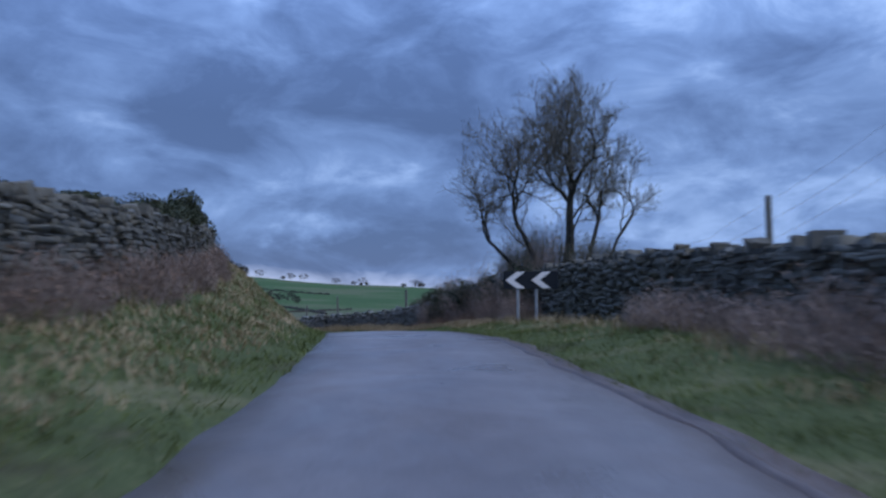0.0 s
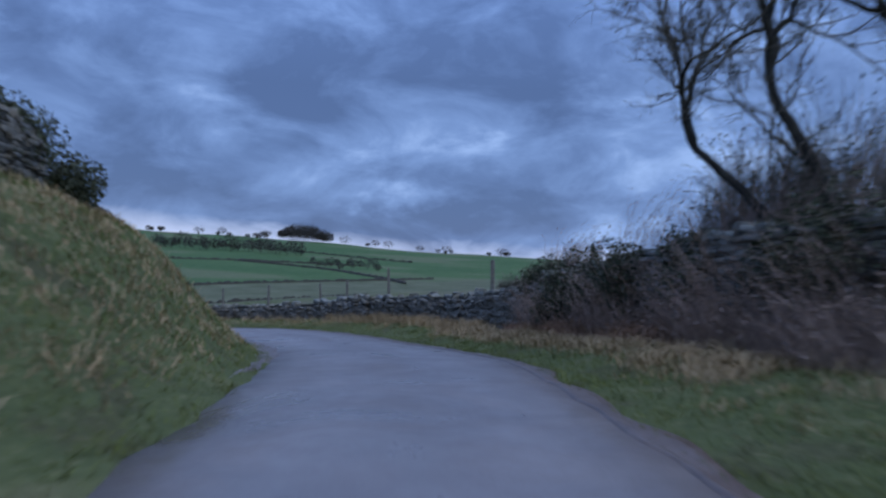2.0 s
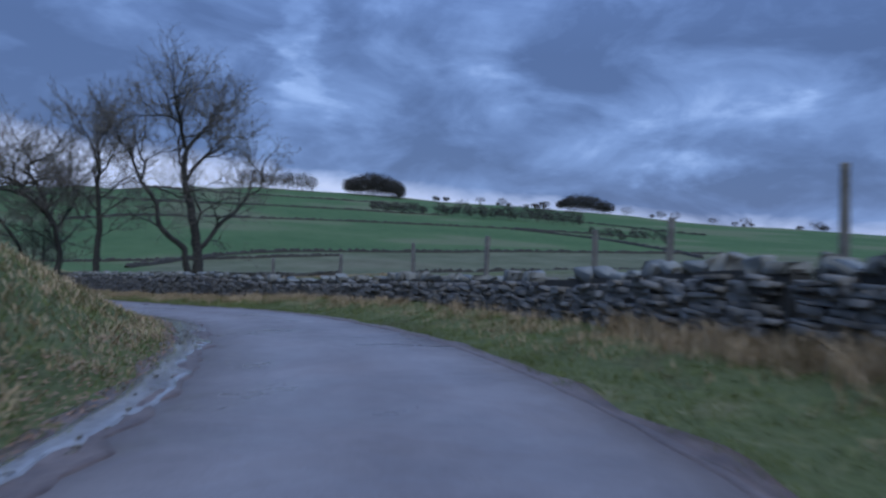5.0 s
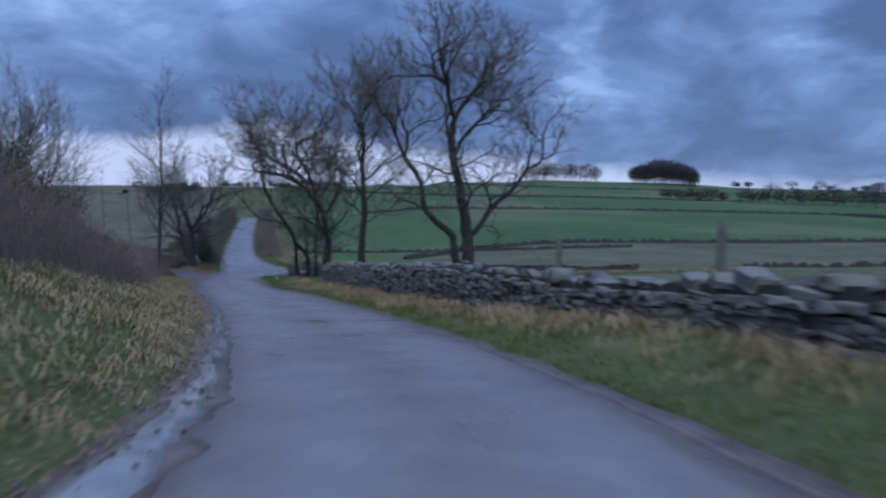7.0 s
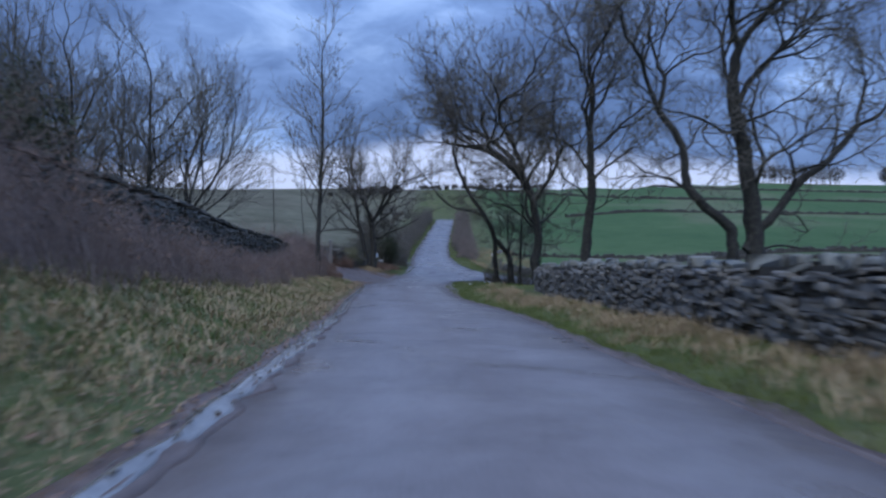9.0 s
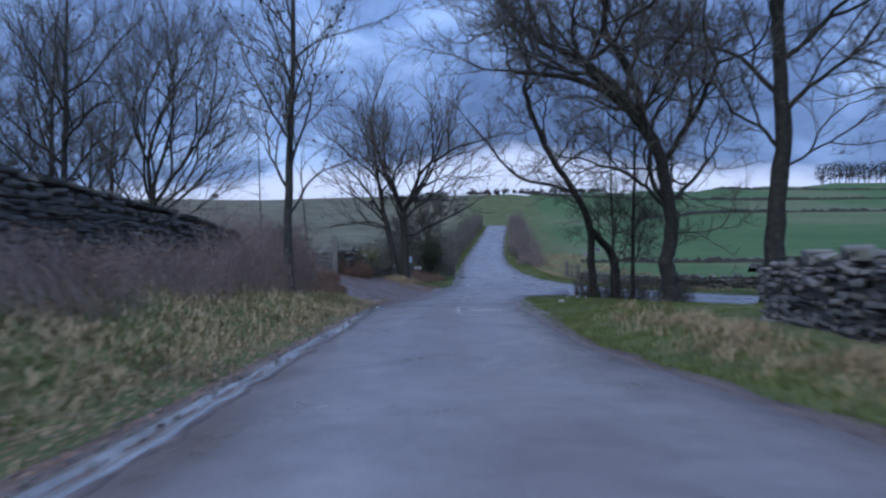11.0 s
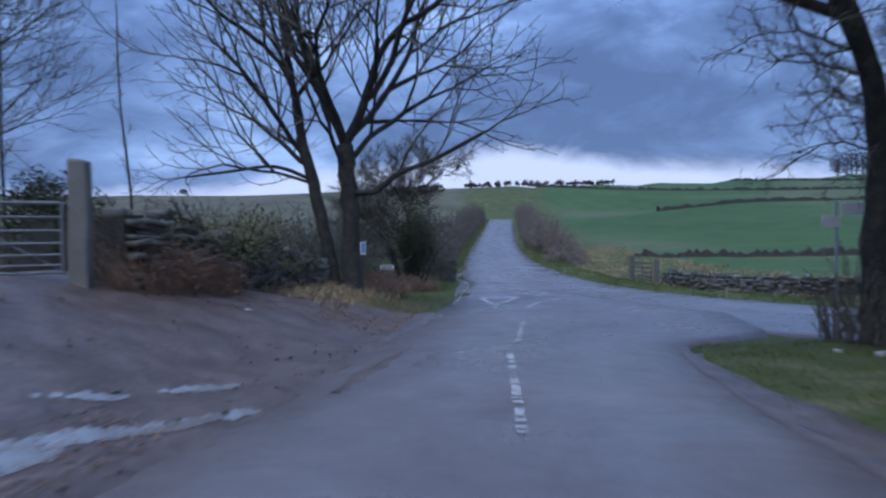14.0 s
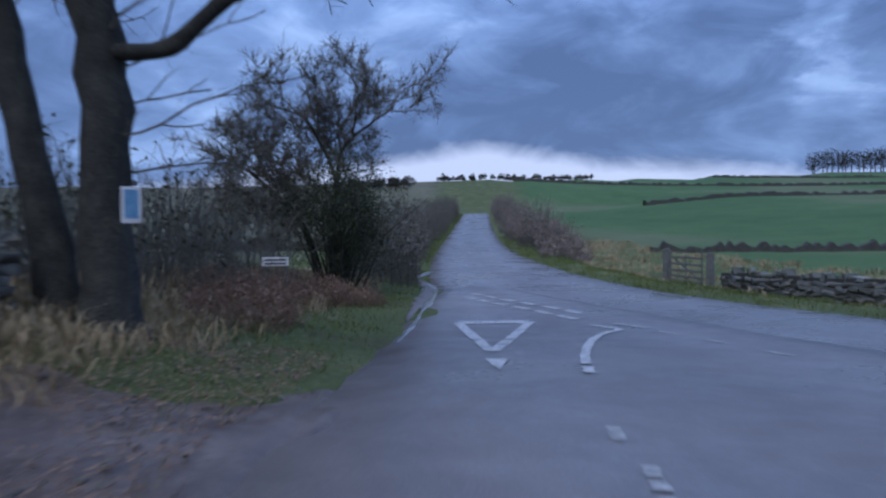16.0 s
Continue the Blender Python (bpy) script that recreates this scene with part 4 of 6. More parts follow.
crown_tree(-5.1, 29.2, "bare twin-stemmed ash with upswept branches at the field gate", [
    ([(0.05, 0, 0), (0.02, 0, 1.6), (-0.05, 0, 3.2), (-0.1, 0, 4.0)], 0.25, 0.21, [(1.0, -0.28, 0.1, 1, 0.15), (1.0, 0.45, -0.2, 1, 0.15), (1.0, 0.1, 0.5, 1, 0.12), (1.0, -0.1, -0.6, 1, 0.11), (0.85, 0.9, 0.2, 0.8, 0.09), (0.75, -0.5, -0.8, 0.7, 0.07), (0.45, 0.9, -0.1, 0.2, 0.018), (0.56, 0.8, 0.4, 0.3, 0.018), (0.36, 0.9, 0.25, 0.1, 0.016), (0.62, 0.7, -0.5, 0.25, 0.018), (0.5, 0.5, 0.8, 0.3, 0.016)]),
    ([(-0.45, 0.05, 0), (-0.62, 0, 1.5), (-0.95, 0, 3.0), (-1.25, 0, 4.2)], 0.19, 0.14, [(1.0, -0.35, 0.2, 1, 0.11), (1.0, 0.1, -0.2, 1, 0.11), (0.8, -0.9, 0.1, 0.55, 0.075), (0.7, -1.0, -0.4, 0.35, 0.06), (0.9, -0.6, -0.6, 0.8, 0.08), (0.85, -0.4, 0.8, 0.8, 0.07)]),
    ([(0.0, 0, 2.75), (0.7, -0.05, 2.78), (1.3, -0.1, 3.2), (2.2, 0.0, 3.55), (3.4, 0.2, 4.2)], 0.095, 0.05, [(1.0, 0.9, 0.1, 0.35, 0.04), (0.75, 0.5, -0.3, 0.7, 0.035), (0.5, 0.3, 0.4, 0.9, 0.04), (0.6, 0.8, -0.3, -0.2, 0.02)]),
    ([(-0.95, 0, 3.1), (-1.9, -0.2, 3.45), (-3.0, -0.3, 3.35), (-4.2, -0.5, 3.2)], 0.06, 0.03, [(1.0, -0.9, -0.1, -0.1, 0.02), (0.4, -0.5, 0.2, 0.8, 0.03), (0.6, -0.6, -0.3, 0.6, 0.025), (0.8, -0.8, 0.2, 0.5, 0.02)])],
    21, 1.25, 0.14, 30, (0.02, 0.10), 0.10, 0.0115, side=0.25, power=0.45, fine=7000, fine_len=0.45, fine_w=0.0028)
crown_tree(-5.5, 10.6, "slim bare tree with clusters of dry seeds rising from the brambles", [upright(11.5, 0.14, 0.01, 15, RT, 0.25, 0.62, 0.42)], 22, 0.9, 0.07, 28, (0.1, 0.1), 0.11, 0.007, side=0.25, fine=4500, fine_len=0.35, fine_w=0.003, keys=420)
crown_tree(-21.0, 30.8, "bare tree with a fan of upswept branches", [
    ([(0, 0, 0), (0.05, 0, 2.2), (-0.1, 0, 4.2)], 0.27, 0.22, [(1.0, -0.35, 0.1, 1, 0.14), (1.0, 0.1, 0.1, 1, 0.15), (1.0, 0.55, 0.0, 0.9, 0.13), (0.85, 0.9, -0.2, 0.6, 0.09), (0.9, 0.4, 0.7, 0.9, 0.10), (0.9, 0.1, -0.8, 0.9, 0.10), (0.75, -0.6, -0.4, 0.8, 0.08), (0.6, 0.8, 0.4, 0.5, 0.07)])],
    23, 2.15, 0.14, 26, (0.06, 0.12), 0.08, 0.010, side=0.4, fine=14000, fine_len=0.7, fine_w=0.0045)
for i, (x, y, h) in enumerate(((-20, 21, 16), (-25, 27, 17), (-30, 22, 17), (-25, 14, 15), (-33, 30, 17), (-19.5, 11, 12), (-26.5, 35, 14), (-23, 6, 13), (-27, 18, 16))):
    crown_tree(x, y, "bare woodland tree above the bank", [upright(h * 0.8, 0.2, 0.02, 13, RT, 0.2, 0.95, 0.48)], 30 + i, 1.45, 0.1, 32, (0.1, 0.2), 0.11, 0.0115, group="woodland trees above the bank", fine=7000, fine_len=0.8, fine_w=0.0045)
for i, (x, y, h) in enumerate(((-12.4, 26.5, 8.6), (-10.6, 28.5, 7.2))):
    crown_tree(x, y, "thin leaning sapling behind the gate", [upright(h, 0.045, -0.04, 9, RT, 0.35, 0.6, 0.3)], 60 + i, 0.3, 0.04, 30, (0.1, 0.1), 0.1, 0.006, fine=400, fine_len=0.25, fine_w=0.0025)

# ---- chevron sign ----
def chevron_sign():
    x, y = -15.26, -70.34
    z = height(x, y)
    ax = Vector((0.42, -1.42, 0)).normalized()
    turn = math.degrees(math.atan2(ax.y, ax.x))
    t = tagged(empty("chevron_sign", x, y, z, turn), "black bend sign with two white chevrons on grey posts", "road sign")
    zb, w, h = 7.05 - z, 1.78, 0.58
    bm = bmesh.new()
    bmesh.ops.create_cube(bm, size=1.0, matrix=Matrix.Translation((0.12, 0, zb + h / 2)) @ Matrix.Diagonal((w, 0.025, h, 1)))
    bmesh.ops.bevel(bm, geom=list(bm.edges), offset=0.006, segments=1, affect="EDGES")
    board = part("board", bm, SIGN_BLACK, t)
    for cx in (-0.42, 0.42):
        bm = bmesh.new()
        o, aw = cx + 0.02, 0.3
        outline = [(-0.30, 0.5), (0.06, 1.0), (0.34, 1.0), (-0.02, 0.5), (0.34, 0.0), (0.06, 0.0)]
        vs = []
        for dy in (-0.019, -0.0135):
            vs.append([bm.verts.new((o + px, dy, zb + 0.02 + py * (h - 0.04))) for px, py in outline])
        a, b = vs
        for quad in ((0, 1, 2, 3), (0, 3, 4, 5)):
            bm.faces.new([a[i] for i in quad])
        for i in range(6):
            bm.faces.new((a[i], b[i], b[(i + 1) % 6], a[(i + 1) % 6]))
        bmesh.ops.recalc_face_normals(bm, faces=list(bm.faces))
        part("chevron", bm, HEADLIT_WHITE, board, "white chevron pointing along the bend")
    for px in (-0.3, 0.3):
        bm = bmesh.new()
        bmesh.ops.create_cone(bm, cap_ends=True, segments=14, radius1=0.045, radius2=0.045, depth=zb + h + 0.25, matrix=Matrix.Translation((px, 0.062, (zb + h - 0.25) / 2)))
        part("post", bm, GALV, t)
    return t


chevron_sign()


# ---- grass and undergrowth ----
def blades(name, label, n, sample, hlo, hhi, width, material, seed, lean=0.5, tuft=0.18, per=14):
    """Loose blades in tufts, as one object of stuff; sample(rng, k) gives k places x, y."""
    rng = np.random.default_rng(seed)
    k = n // per
    tx, ty = sample(rng, k)
    x = np.repeat(tx, per) + rng.normal(0, tuft, k * per)
    y = np.repeat(ty, per) + rng.normal(0, tuft, k * per)
    z = surface(x, y)[0]
    hh = np.repeat(rng.uniform(0.6, 1.3, k), per) * rng.uniform(hlo, hhi, k * per)
    a = rng.uniform(0, 2 * np.pi, k * per)
    la = np.repeat(rng.uniform(0, 2 * np.pi, k), per) + rng.normal(0, 0.9, k * per)
    ll = hh * lean * rng.uniform(0.2, 1.3, k * per)
    w = width * rng.uniform(0.6, 1.4, k * per)
    p0 = np.stack([x - np.cos(a) * w, y - np.sin(a) * w, z - 0.03], 1)
    p1 = np.stack([x + np.cos(a) * w, y + np.sin(a) * w, z - 0.03], 1)
    mx, my = x + np.cos(la) * ll * 0.35, y + np.sin(la) * ll * 0.35
    p2 = np.stack([mx + np.cos(a) * w * 0.8, my + np.sin(a) * w * 0.8, z + hh * 0.6], 1)
    p3 = np.stack([mx - np.cos(a) * w * 0.8, my - np.sin(a) * w * 0.8, z + hh * 0.6], 1)
    p4 = np.stack([x + np.cos(la) * ll, y + np.sin(la) * ll, z + hh * (1 - 0.25 * lean)], 1)
    v = np.stack([p0, p1, p2, p3, p4], 1).reshape(-1, 3)
    i = np.arange(k * per)[:, None] * 5
    f = np.concatenate([i + [[0, 1, 2]], i + [[0, 2, 3]], i + [[3, 2, 4]]], 0)
    if hhi < 0.17:
        v = np.stack([p0, p1, p4], 1).reshape(-1, 3)
        f = np.arange(k * per)[:, None] * 3 + [[0, 1, 2]]
    return tagged(mesh_object(name, v, f, material), label, "grass", kind="stuff")


def strip(s0, s1, d0, d1, bias=1.0):
    """Places beside the lane; d0, d1: numbers or functions of the station."""
    def sample(rng, k):
        s = rng.uniform(s0, s1, k)
        a = d0(s) if callable(d0) else np.full(k, d0)
        b = d1(s) if callable(d1) else np.full(k, d1)
        x, y, _ = LANE.at(s, a + (b - a) * rng.random(k) ** bias)
        return x, y
    return sample


def beside_main(s0, s1, side, e0, e1):
    def sample(rng, k):
        s = rng.uniform(s0, s1, k)
        x, y, _ = MAIN.at(s, side * (table(MAIN_W, s) + rng.uniform(e0, e1, k)))
        return x, y
    return sample


def er(o):
    return lambda s: table(EDGE_R, s) + o


def el(o):
    return lambda s: table(EDGE_L, s) + o


def island(rng, k):
    """The grass island between the lane and the main road."""
    s = rng.uniform(100, 119, k * 3)
    x, y, _ = LANE.at(s, table(EDGE_R, s) + 0.1 + 7.5 * rng.random(k * 3))
    g = np.abs(MAIN.near(x, y)[1]) > 3.05
    return x[g][:k], y[g][:k]


VERGE = "short green grass along the lane verge"
BLEACHED = "bleached dead grass tufts along the wall foot"
TUSSOCK = "rough mixed tussock grass on the bank"
blades("verge_grass", VERGE, 62000, strip(-4, 60, er(0.12), 4.7, 1.2), 0.035, 0.11, 0.009, GRASS, 1, 0.9, 0.13)
blades("verge_grass", VERGE, 62000, strip(60, 104, er(0.12), 5.0, 1.2), 0.035, 0.11, 0.009, GRASS, 2, 0.9, 0.13)
blades("dead_grass", BLEACHED, 13000, strip(-4, 104, 3.4, 4.95, 0.7), 0.08, 0.36, 0.006, STRAW, 3, 1.0, 0.12, 22)
blades("dead_grass", BLEACHED, 8000, strip(-4, 104, er(0.8), 4.6, 0.7), 0.06, 0.18, 0.006, STRAW, 4, 1.4, 0.15)
blades("dead_grass", "tall tawny dead grass standing against the wall", 9000, strip(37, 48, 4.2, 5.0, 0.8), 0.2, 0.48, 0.006, STRAW, 14, 0.7, 0.12, 24)
blades("dead_grass", "flattened pale grass in front of the brambles", 9000, strip(24, 38, 3.3, 4.4, 0.8), 0.08, 0.26, 0.006, STRAW, 16, 1.2, 0.14, 20)
blades("dead_grass", "tawny dead grass tussocks along the wall foot", 9000, strip(56, 100, 4.0, 4.9, 0.8), 0.08, 0.28, 0.006, STRAW, 15, 0.9, 0.13, 24)
blades("bank_grass", TUSSOCK, 70000, strip(-4, 60, -7.5, lambda s: table(EDGE_L, s) - table(GUTTER, s) + 0.05, 0.8), 0.05, 0.16, 0.009, GRASS, 5, 1.1, 0.14)
blades("bank_grass", TUSSOCK, 70000, strip(60, 111, -7.0, el(-0.8), 0.8), 0.05, 0.16, 0.009, GRASS, 6, 1.1, 0.14)
blades("dead_grass", "pale dead grass tufts on the bank", 52000, strip(-4, 110.5, -7.0, el(-0.75)), 0.06, 0.24, 0.008, STRAW, 7, 1.4, 0.16)
blades("dead_grass", "flattened straw-coloured grass on the lower bank", 15000, strip(58, 110.5, -5.2, el(-0.55)), 0.06, 0.20, 0.008, STRAW, 17, 1.5, 0.2, 18)
blades("island_grass", "mown green grass on the island by the junction", 44000, island, 0.03, 0.09, 0.009, GRASS, 8, 0.9, 0.14)
blades("island_grass", "green grass by the field gate tree", 30000, strip(121.5, 150, -7.5, el(-0.3)), 0.05, 0.14, 0.008, GRASS, 9, 0.9)
blades("dead_grass", "bleached grass round the foot of the ash", 26000, strip(121, 140, -7.0, -2.8), 0.12, 0.36, 0.007, STRAW, 10, 1.0)
blades("verge_grass", "grass verge of the main road", 34000, beside_main(30, 130, 1, 0.05, 2.2), 0.06, 0.16, 0.011, GRASS, 11)
blades("verge_grass", "grass verge of the main road", 26000, beside_main(100, 190, -1, 0.05, 1.6), 0.06, 0.16, 0.013, GRASS, 12)
blades("dead_grass", "pale rough grass in the low field", 26000, beside_main(30, 120, 1, 2.0, 9.0), 0.10, 0.3, 0.012, STRAW, 13, 0.9)


def thicket(x, y, w, d, h, seed, label, n=260, material=None, category="bramble", leaves=0, leaf=0.05, leafmat=None, rad=0.006, name="bramble_thicket", arch=0.9, turn=0.0):
    """Tangled arching stems over a footprint of w x d metres, some with small leaves."""
    rng = random.Random(seed)
    z0 = height(x, y)
    t = tagged(empty(name, x, y, z0), label, category)
    g = Tubes()
    tips = []
    for _ in range(n):
        r, a = math.sqrt(rng.random()), rng.uniform(0, 6.283)
        px, py = r * w / 2 * math.cos(a), r * d / 2 * math.sin(a)
        px, py = px * math.cos(turn) - py * math.sin(turn), px * math.sin(turn) + py * math.cos(turn)
        p = Vector((px, py, rng.uniform(-0.15, 0.1)))
        top = h * (1 - 0.55 * r * r) * rng.uniform(0.5, 1.1)
        az = a + rng.gauss(0, 0.9)
        reach = top * arch * rng.uniform(0.2, 0.9)
        pts = []
        for i in range(5):
            u = i / 4
            pts.append(p + Vector((math.cos(az) * reach * u + rng.gauss(0, 0.04), math.sin(az) * reach * u + rng.gauss(0, 0.04), top * (1.9 * u - 0.95 * u * u) + rng.gauss(0, 0.03))))
        g.add(pts, [rad * (1 - 0.5 * i / 4) for i in range(5)], 3)
        tips += pts[2:]
    v = g.v
    base = np.array([(x, y)]) + v[:, :2]
    v[:, 2] += surface(base[:, 0], base[:, 1])[0] - z0
    tagged(mesh_object("tangle", v, g.f, material or BRAMBLE, t), kind="stuff")
    if leaves:
        nr = np.random.default_rng(seed)
        tp = np.array([(q.x, q.y, q.z) for q in tips])
        c = tp[nr.integers(0, len(tp), leaves)] + nr.normal(0, 0.05, (leaves, 3))
        c[:, 2] += surface(c[:, 0] + x, c[:, 1] + y)[0] - z0
        tagged(mesh_object("foliage", *leaf_cards(c, leaf, nr), leafmat or LEAF, t), kind="stuff")
    return t


def lumpy(c, r, n, nr, fill=0.35):
    """Places in the skin and body of a lumpy mass made of a few balls."""
    balls = [(c + nr.normal(0, 1, 3) * r * [0.34, 0.34, 0.24], nr.uniform(0.45, 0.75)) for _ in range(9)]
    out = []
    for b, k in balls:
        m = n // 9
        d = nr.normal(0, 1, (m, 3))
        d /= np.linalg.norm(d, axis=1)[:, None]
        out.append(b + d * r * k * (1 - fill * nr.random(m)[:, None] ** 1.5))
    return np.concatenate(out)


def bush(x, y, w, d, h, seed, label, n=9000, leaf=0.045, material=None, name="bush", category="bush", lift=0.0, turn=0.0):
    nr = np.random.default_rng(seed)
    z0 = height(x, y) + lift
    t = tagged(empty(name, x, y, z0), label, category)
    c = lumpy(np.array([0, 0, h * 0.46]), np.array([w / 2, d / 2, h / 2]), n, nr, 0.7)
    c = c[c[:, 2] > -0.1]
    c = np.stack([c[:, 0] * math.cos(turn) - c[:, 1] * math.sin(turn), c[:, 0] * math.sin(turn) + c[:, 1] * math.cos(turn), c[:, 2]], 1)
    tagged(mesh_object("foliage", *leaf_cards(c, leaf, nr), material or LEAF, t), kind="stuff")
    g = Tubes()
    rng = random.Random(seed)
    for _ in range(46):
        q = Vector(c[rng.randrange(len(c))])
        p = Vector((q.x * 0.25, q.y * 0.25, -0.1))
        mid = p.lerp(q, 0.5) + Vector((rng.gauss(0, 0.12), rng.gauss(0, 0.12), 0.1 * h))
        g.add([p, mid, q, q + (q - mid) * 0.35], [0.035, 0.022, 0.012, 0.006], 4)
    tagged(mesh_object("tangle", g.v, g.f, BARK, t), kind="stuff")
    return t


def heading(s):
    i = int(np.argmin(abs(LANE.s - s)))
    return math.atan2(LANE.t[i, 1], LANE.t[i, 0])


def beside(s, d):
    x, y, _ = LANE.at(s, d)
    return float(x), float(y)


MOSS = varied("moss", (0.110, 0.115, 0.050), (0.190, 0.185, 0.088), (0.280, 0.255, 0.145), 2.0, 0.85, bstr=0, island=0.5)
B1 = "dead purple-brown brambles tangled on the bank"
for i, (s, d, w, dd, h) in enumerate((
    (0, -4.7, 4, 1.6, 0.8), (4, -4.8, 4, 1.6, 0.85), (8, -4.8, 4, 1.5, 0.85), (12, -4.9, 4, 1.5, 0.9), (16, -5.2, 4, 1.4, 0.85), (20, -5.4, 4, 1.2, 0.8), (24.5, -5.8, 3, 0.9, 0.7),
    (70, -7.8, 5, 3.5, 3.5), (75, -7.4, 5, 3, 3.5), (79.5, -6.9, 4, 2.6, 3.0), (58, -7.5, 5, 4, 2.2), (63, -7.2, 5, 4.5, 2.8), (68, -6.8, 5, 4, 2.8), (72, -6.2, 5, 3.4, 2.5), (76, -5.8, 5, 3, 2.3), (80, -5.6, 4.5, 2.6, 2.2), (84, -5.4, 4.5, 2.2, 1.5),
    (88, -5.3, 4.5, 2.2, 1.2), (92, -5.3, 4.5, 2.2, 1.1), (96, -5.4, 4.5, 2.2, 1.1), (100, -5.4, 4.5, 2.2, 1.1), (104, -5.5, 4.5, 2.3, 1.4), (107, -5.4, 4, 2.6, 2.1), (110, -5.9, 3.4, 2.6, 2.5), (112.3, -6.7, 2.8, 2.2, 2.4), (110, -8.4, 4, 2.4, 2.6), (113.5, -8.6, 2.8, 2.0, 1.9),
)):
    x, y = beside(s, d)
    thicket(x, y, w, dd, h, 200 + i, B1, 780, leaves=600, leaf=0.03, leafmat=FERN, turn=heading(s))
B2 = "low dead brambles at the foot of the wall"
for i, (s, d, h) in enumerate(((2, 4.2, 0.8), (7, 4.3, 0.9), (11, 4.4, 0.8), (24, 5.1, 1.1), (27, 5.1, 1.2), (30, 5.1, 1.0), (32.6, 5.1, 0.7))):
    x, y = beside(s, d)
    thicket(x, y, 4.2, 1.0, h, 240 + i, B2, 600, leaves=500, leaf=0.035, leafmat=BRAMBLE, turn=heading(s))
IVY = "dark ivy and scrub growing over the bank wall"
for i, (s, d, lift, w, h) in enumerate(((-6, -5.9, 0.7, 4.4, 0.7), (-1, -6.0, 0.7, 4.4, 0.7), (4, -6.0, 0.8, 4.6, 0.7), (9, -6.1, 0.9, 4.6, 0.8), (14, -6.2, 0.9, 4.6, 0.8), (19, -6.4, 1.0, 4.2, 0.8), (24, -6.6, 1.1, 4.2, 1.0), (28, -6.8, 1.1, 2.6, 0.8))):
    x, y = beside(s, d)
    bush(x, y, w, 1.3, h, 260 + i, IVY, 8000, 0.05, name="ivy", category="ivy", lift=lift, turn=heading(s))
for i, (x, y, w, h) in enumerate(((-8.7, -71.6, 3.4, 1.9), (-7.4, -69.4, 3.4, 2.8), (-6.2, -68.0, 3.0, 2.8))):
    thicket(x, y, w, 2.2, h, 246 + i, "dense dark scrub round the hawthorn behind the wall", 620, TWIG, "scrub", 900, 0.04, LEAF, 0.008, "scrub", 0.5)
GORSE = "dark evergreen gorse bush on top of the bank"
for i, (s, d, w, h) in enumerate(((27.0, -8.0, 2.4, 1.8), (30, -7.3, 2.8, 2.2), (33, -7.6, 3.0, 2.2), (37, -7.4, 2.6, 1.8), (41, -7.6, 2.6, 1.4), (30.5, -8.6, 3.2, 2.4), (62, -9.0, 4.2, 3.4), (67, -8.4, 4.0, 3.2), (72, -8.6, 3.8, 3.4), (77, -8.4, 4.0, 3.3), (81.5, -8.2, 4.0, 3.0), (86, -8.4, 3.0, 2.0))):
    x, y = beside(s, d)
    bush(x, y, w, w, h, 280 + i, GORSE, 11000, 0.052, name="gorse_bush", category="bush")
for i, (s, d, w, h) in enumerate(((25.0, 5.9, 3.2, 2.5), (27.8, 5.7, 3.4, 2.7), (30.6, 5.5, 3.0, 2.4), (33.2, 5.3, 2.4, 1.9), (34.6, 5.7, 1.6, 1.9))):
    x, y = beside(s, d)
    bush(x, y, w, 1.5, h, 300 + i, "dark ivy and scrub hanging over the retaining wall", 9000, 0.045, name="ivy", category="ivy", turn=heading(s))
    thicket(x, y, w, 1.7, h * 0.9, 306 + i, "tangled dark scrub growing through the wall", 500, BRAMBLE, "scrub", 500, 0.035, BRAMBLE, name="scrub", turn=heading(s))
bush(-5.0, 39.2, 3.0, 2.8, 4.0, 310, "dense dark ivy-clad thorn bush beside the road", 24000, 0.030)
bush(-6.4, 24.6, 3.6, 1.2, 1.25, 313, "moss and rough grass creeping over the gateway wall", 7000, 0.03, MOSS, name="moss", category="moss", lift=0.3, turn=1.5)
bush(-6.05, 27.2, 2.6, 1.0, 0.8, 314, "moss and rough grass creeping over the gateway wall", 6000, 0.03, MOSS, name="moss", category="moss", lift=0.1, turn=1.5)
crown_tree(-5.2, 39.4, "ivy-clad thorn tree with a ragged dark crown", [
    ([(0, 0, 0), (0.05, 0, 1.4), (0.1, 0.1, 2.8)], 0.15, 0.10, [(1.0, 0.0, 0, 1, 0.065), (1.0, -0.4, 0.2, 1, 0.065), (1.0, 0.2, -0.4, 0.8, 0.03), (0.7, -0.8, 0.1, 0.5, 0.06), (0.6, -0.9, -0.3, 0.4, 0.05), (0.8, 0.1, 0.7, 0.8, 0.05)]),
    ([(-0.3, 0, 0), (-0.6, 0, 1.4), (-1.1, 0.1, 2.2)], 0.11, 0.08, [(1.0, -0.7, 0, 0.7, 0.06), (1.0, 0.0, 0.4, 1, 0.055), (0.7, -0.9, -0.2, 0.4, 0.05)])],
    311, 0.72, 0.08, 40, (0.03, 0.06), 0.17, 0.008, side=0.7, fine=30000, fine_len=0.36, fine_w=0.006)
bush(-11.2, 25.7, 2.2, 2.0, 3.0, 312, "dark evergreen bush behind the field gate", 6000, 0.05)


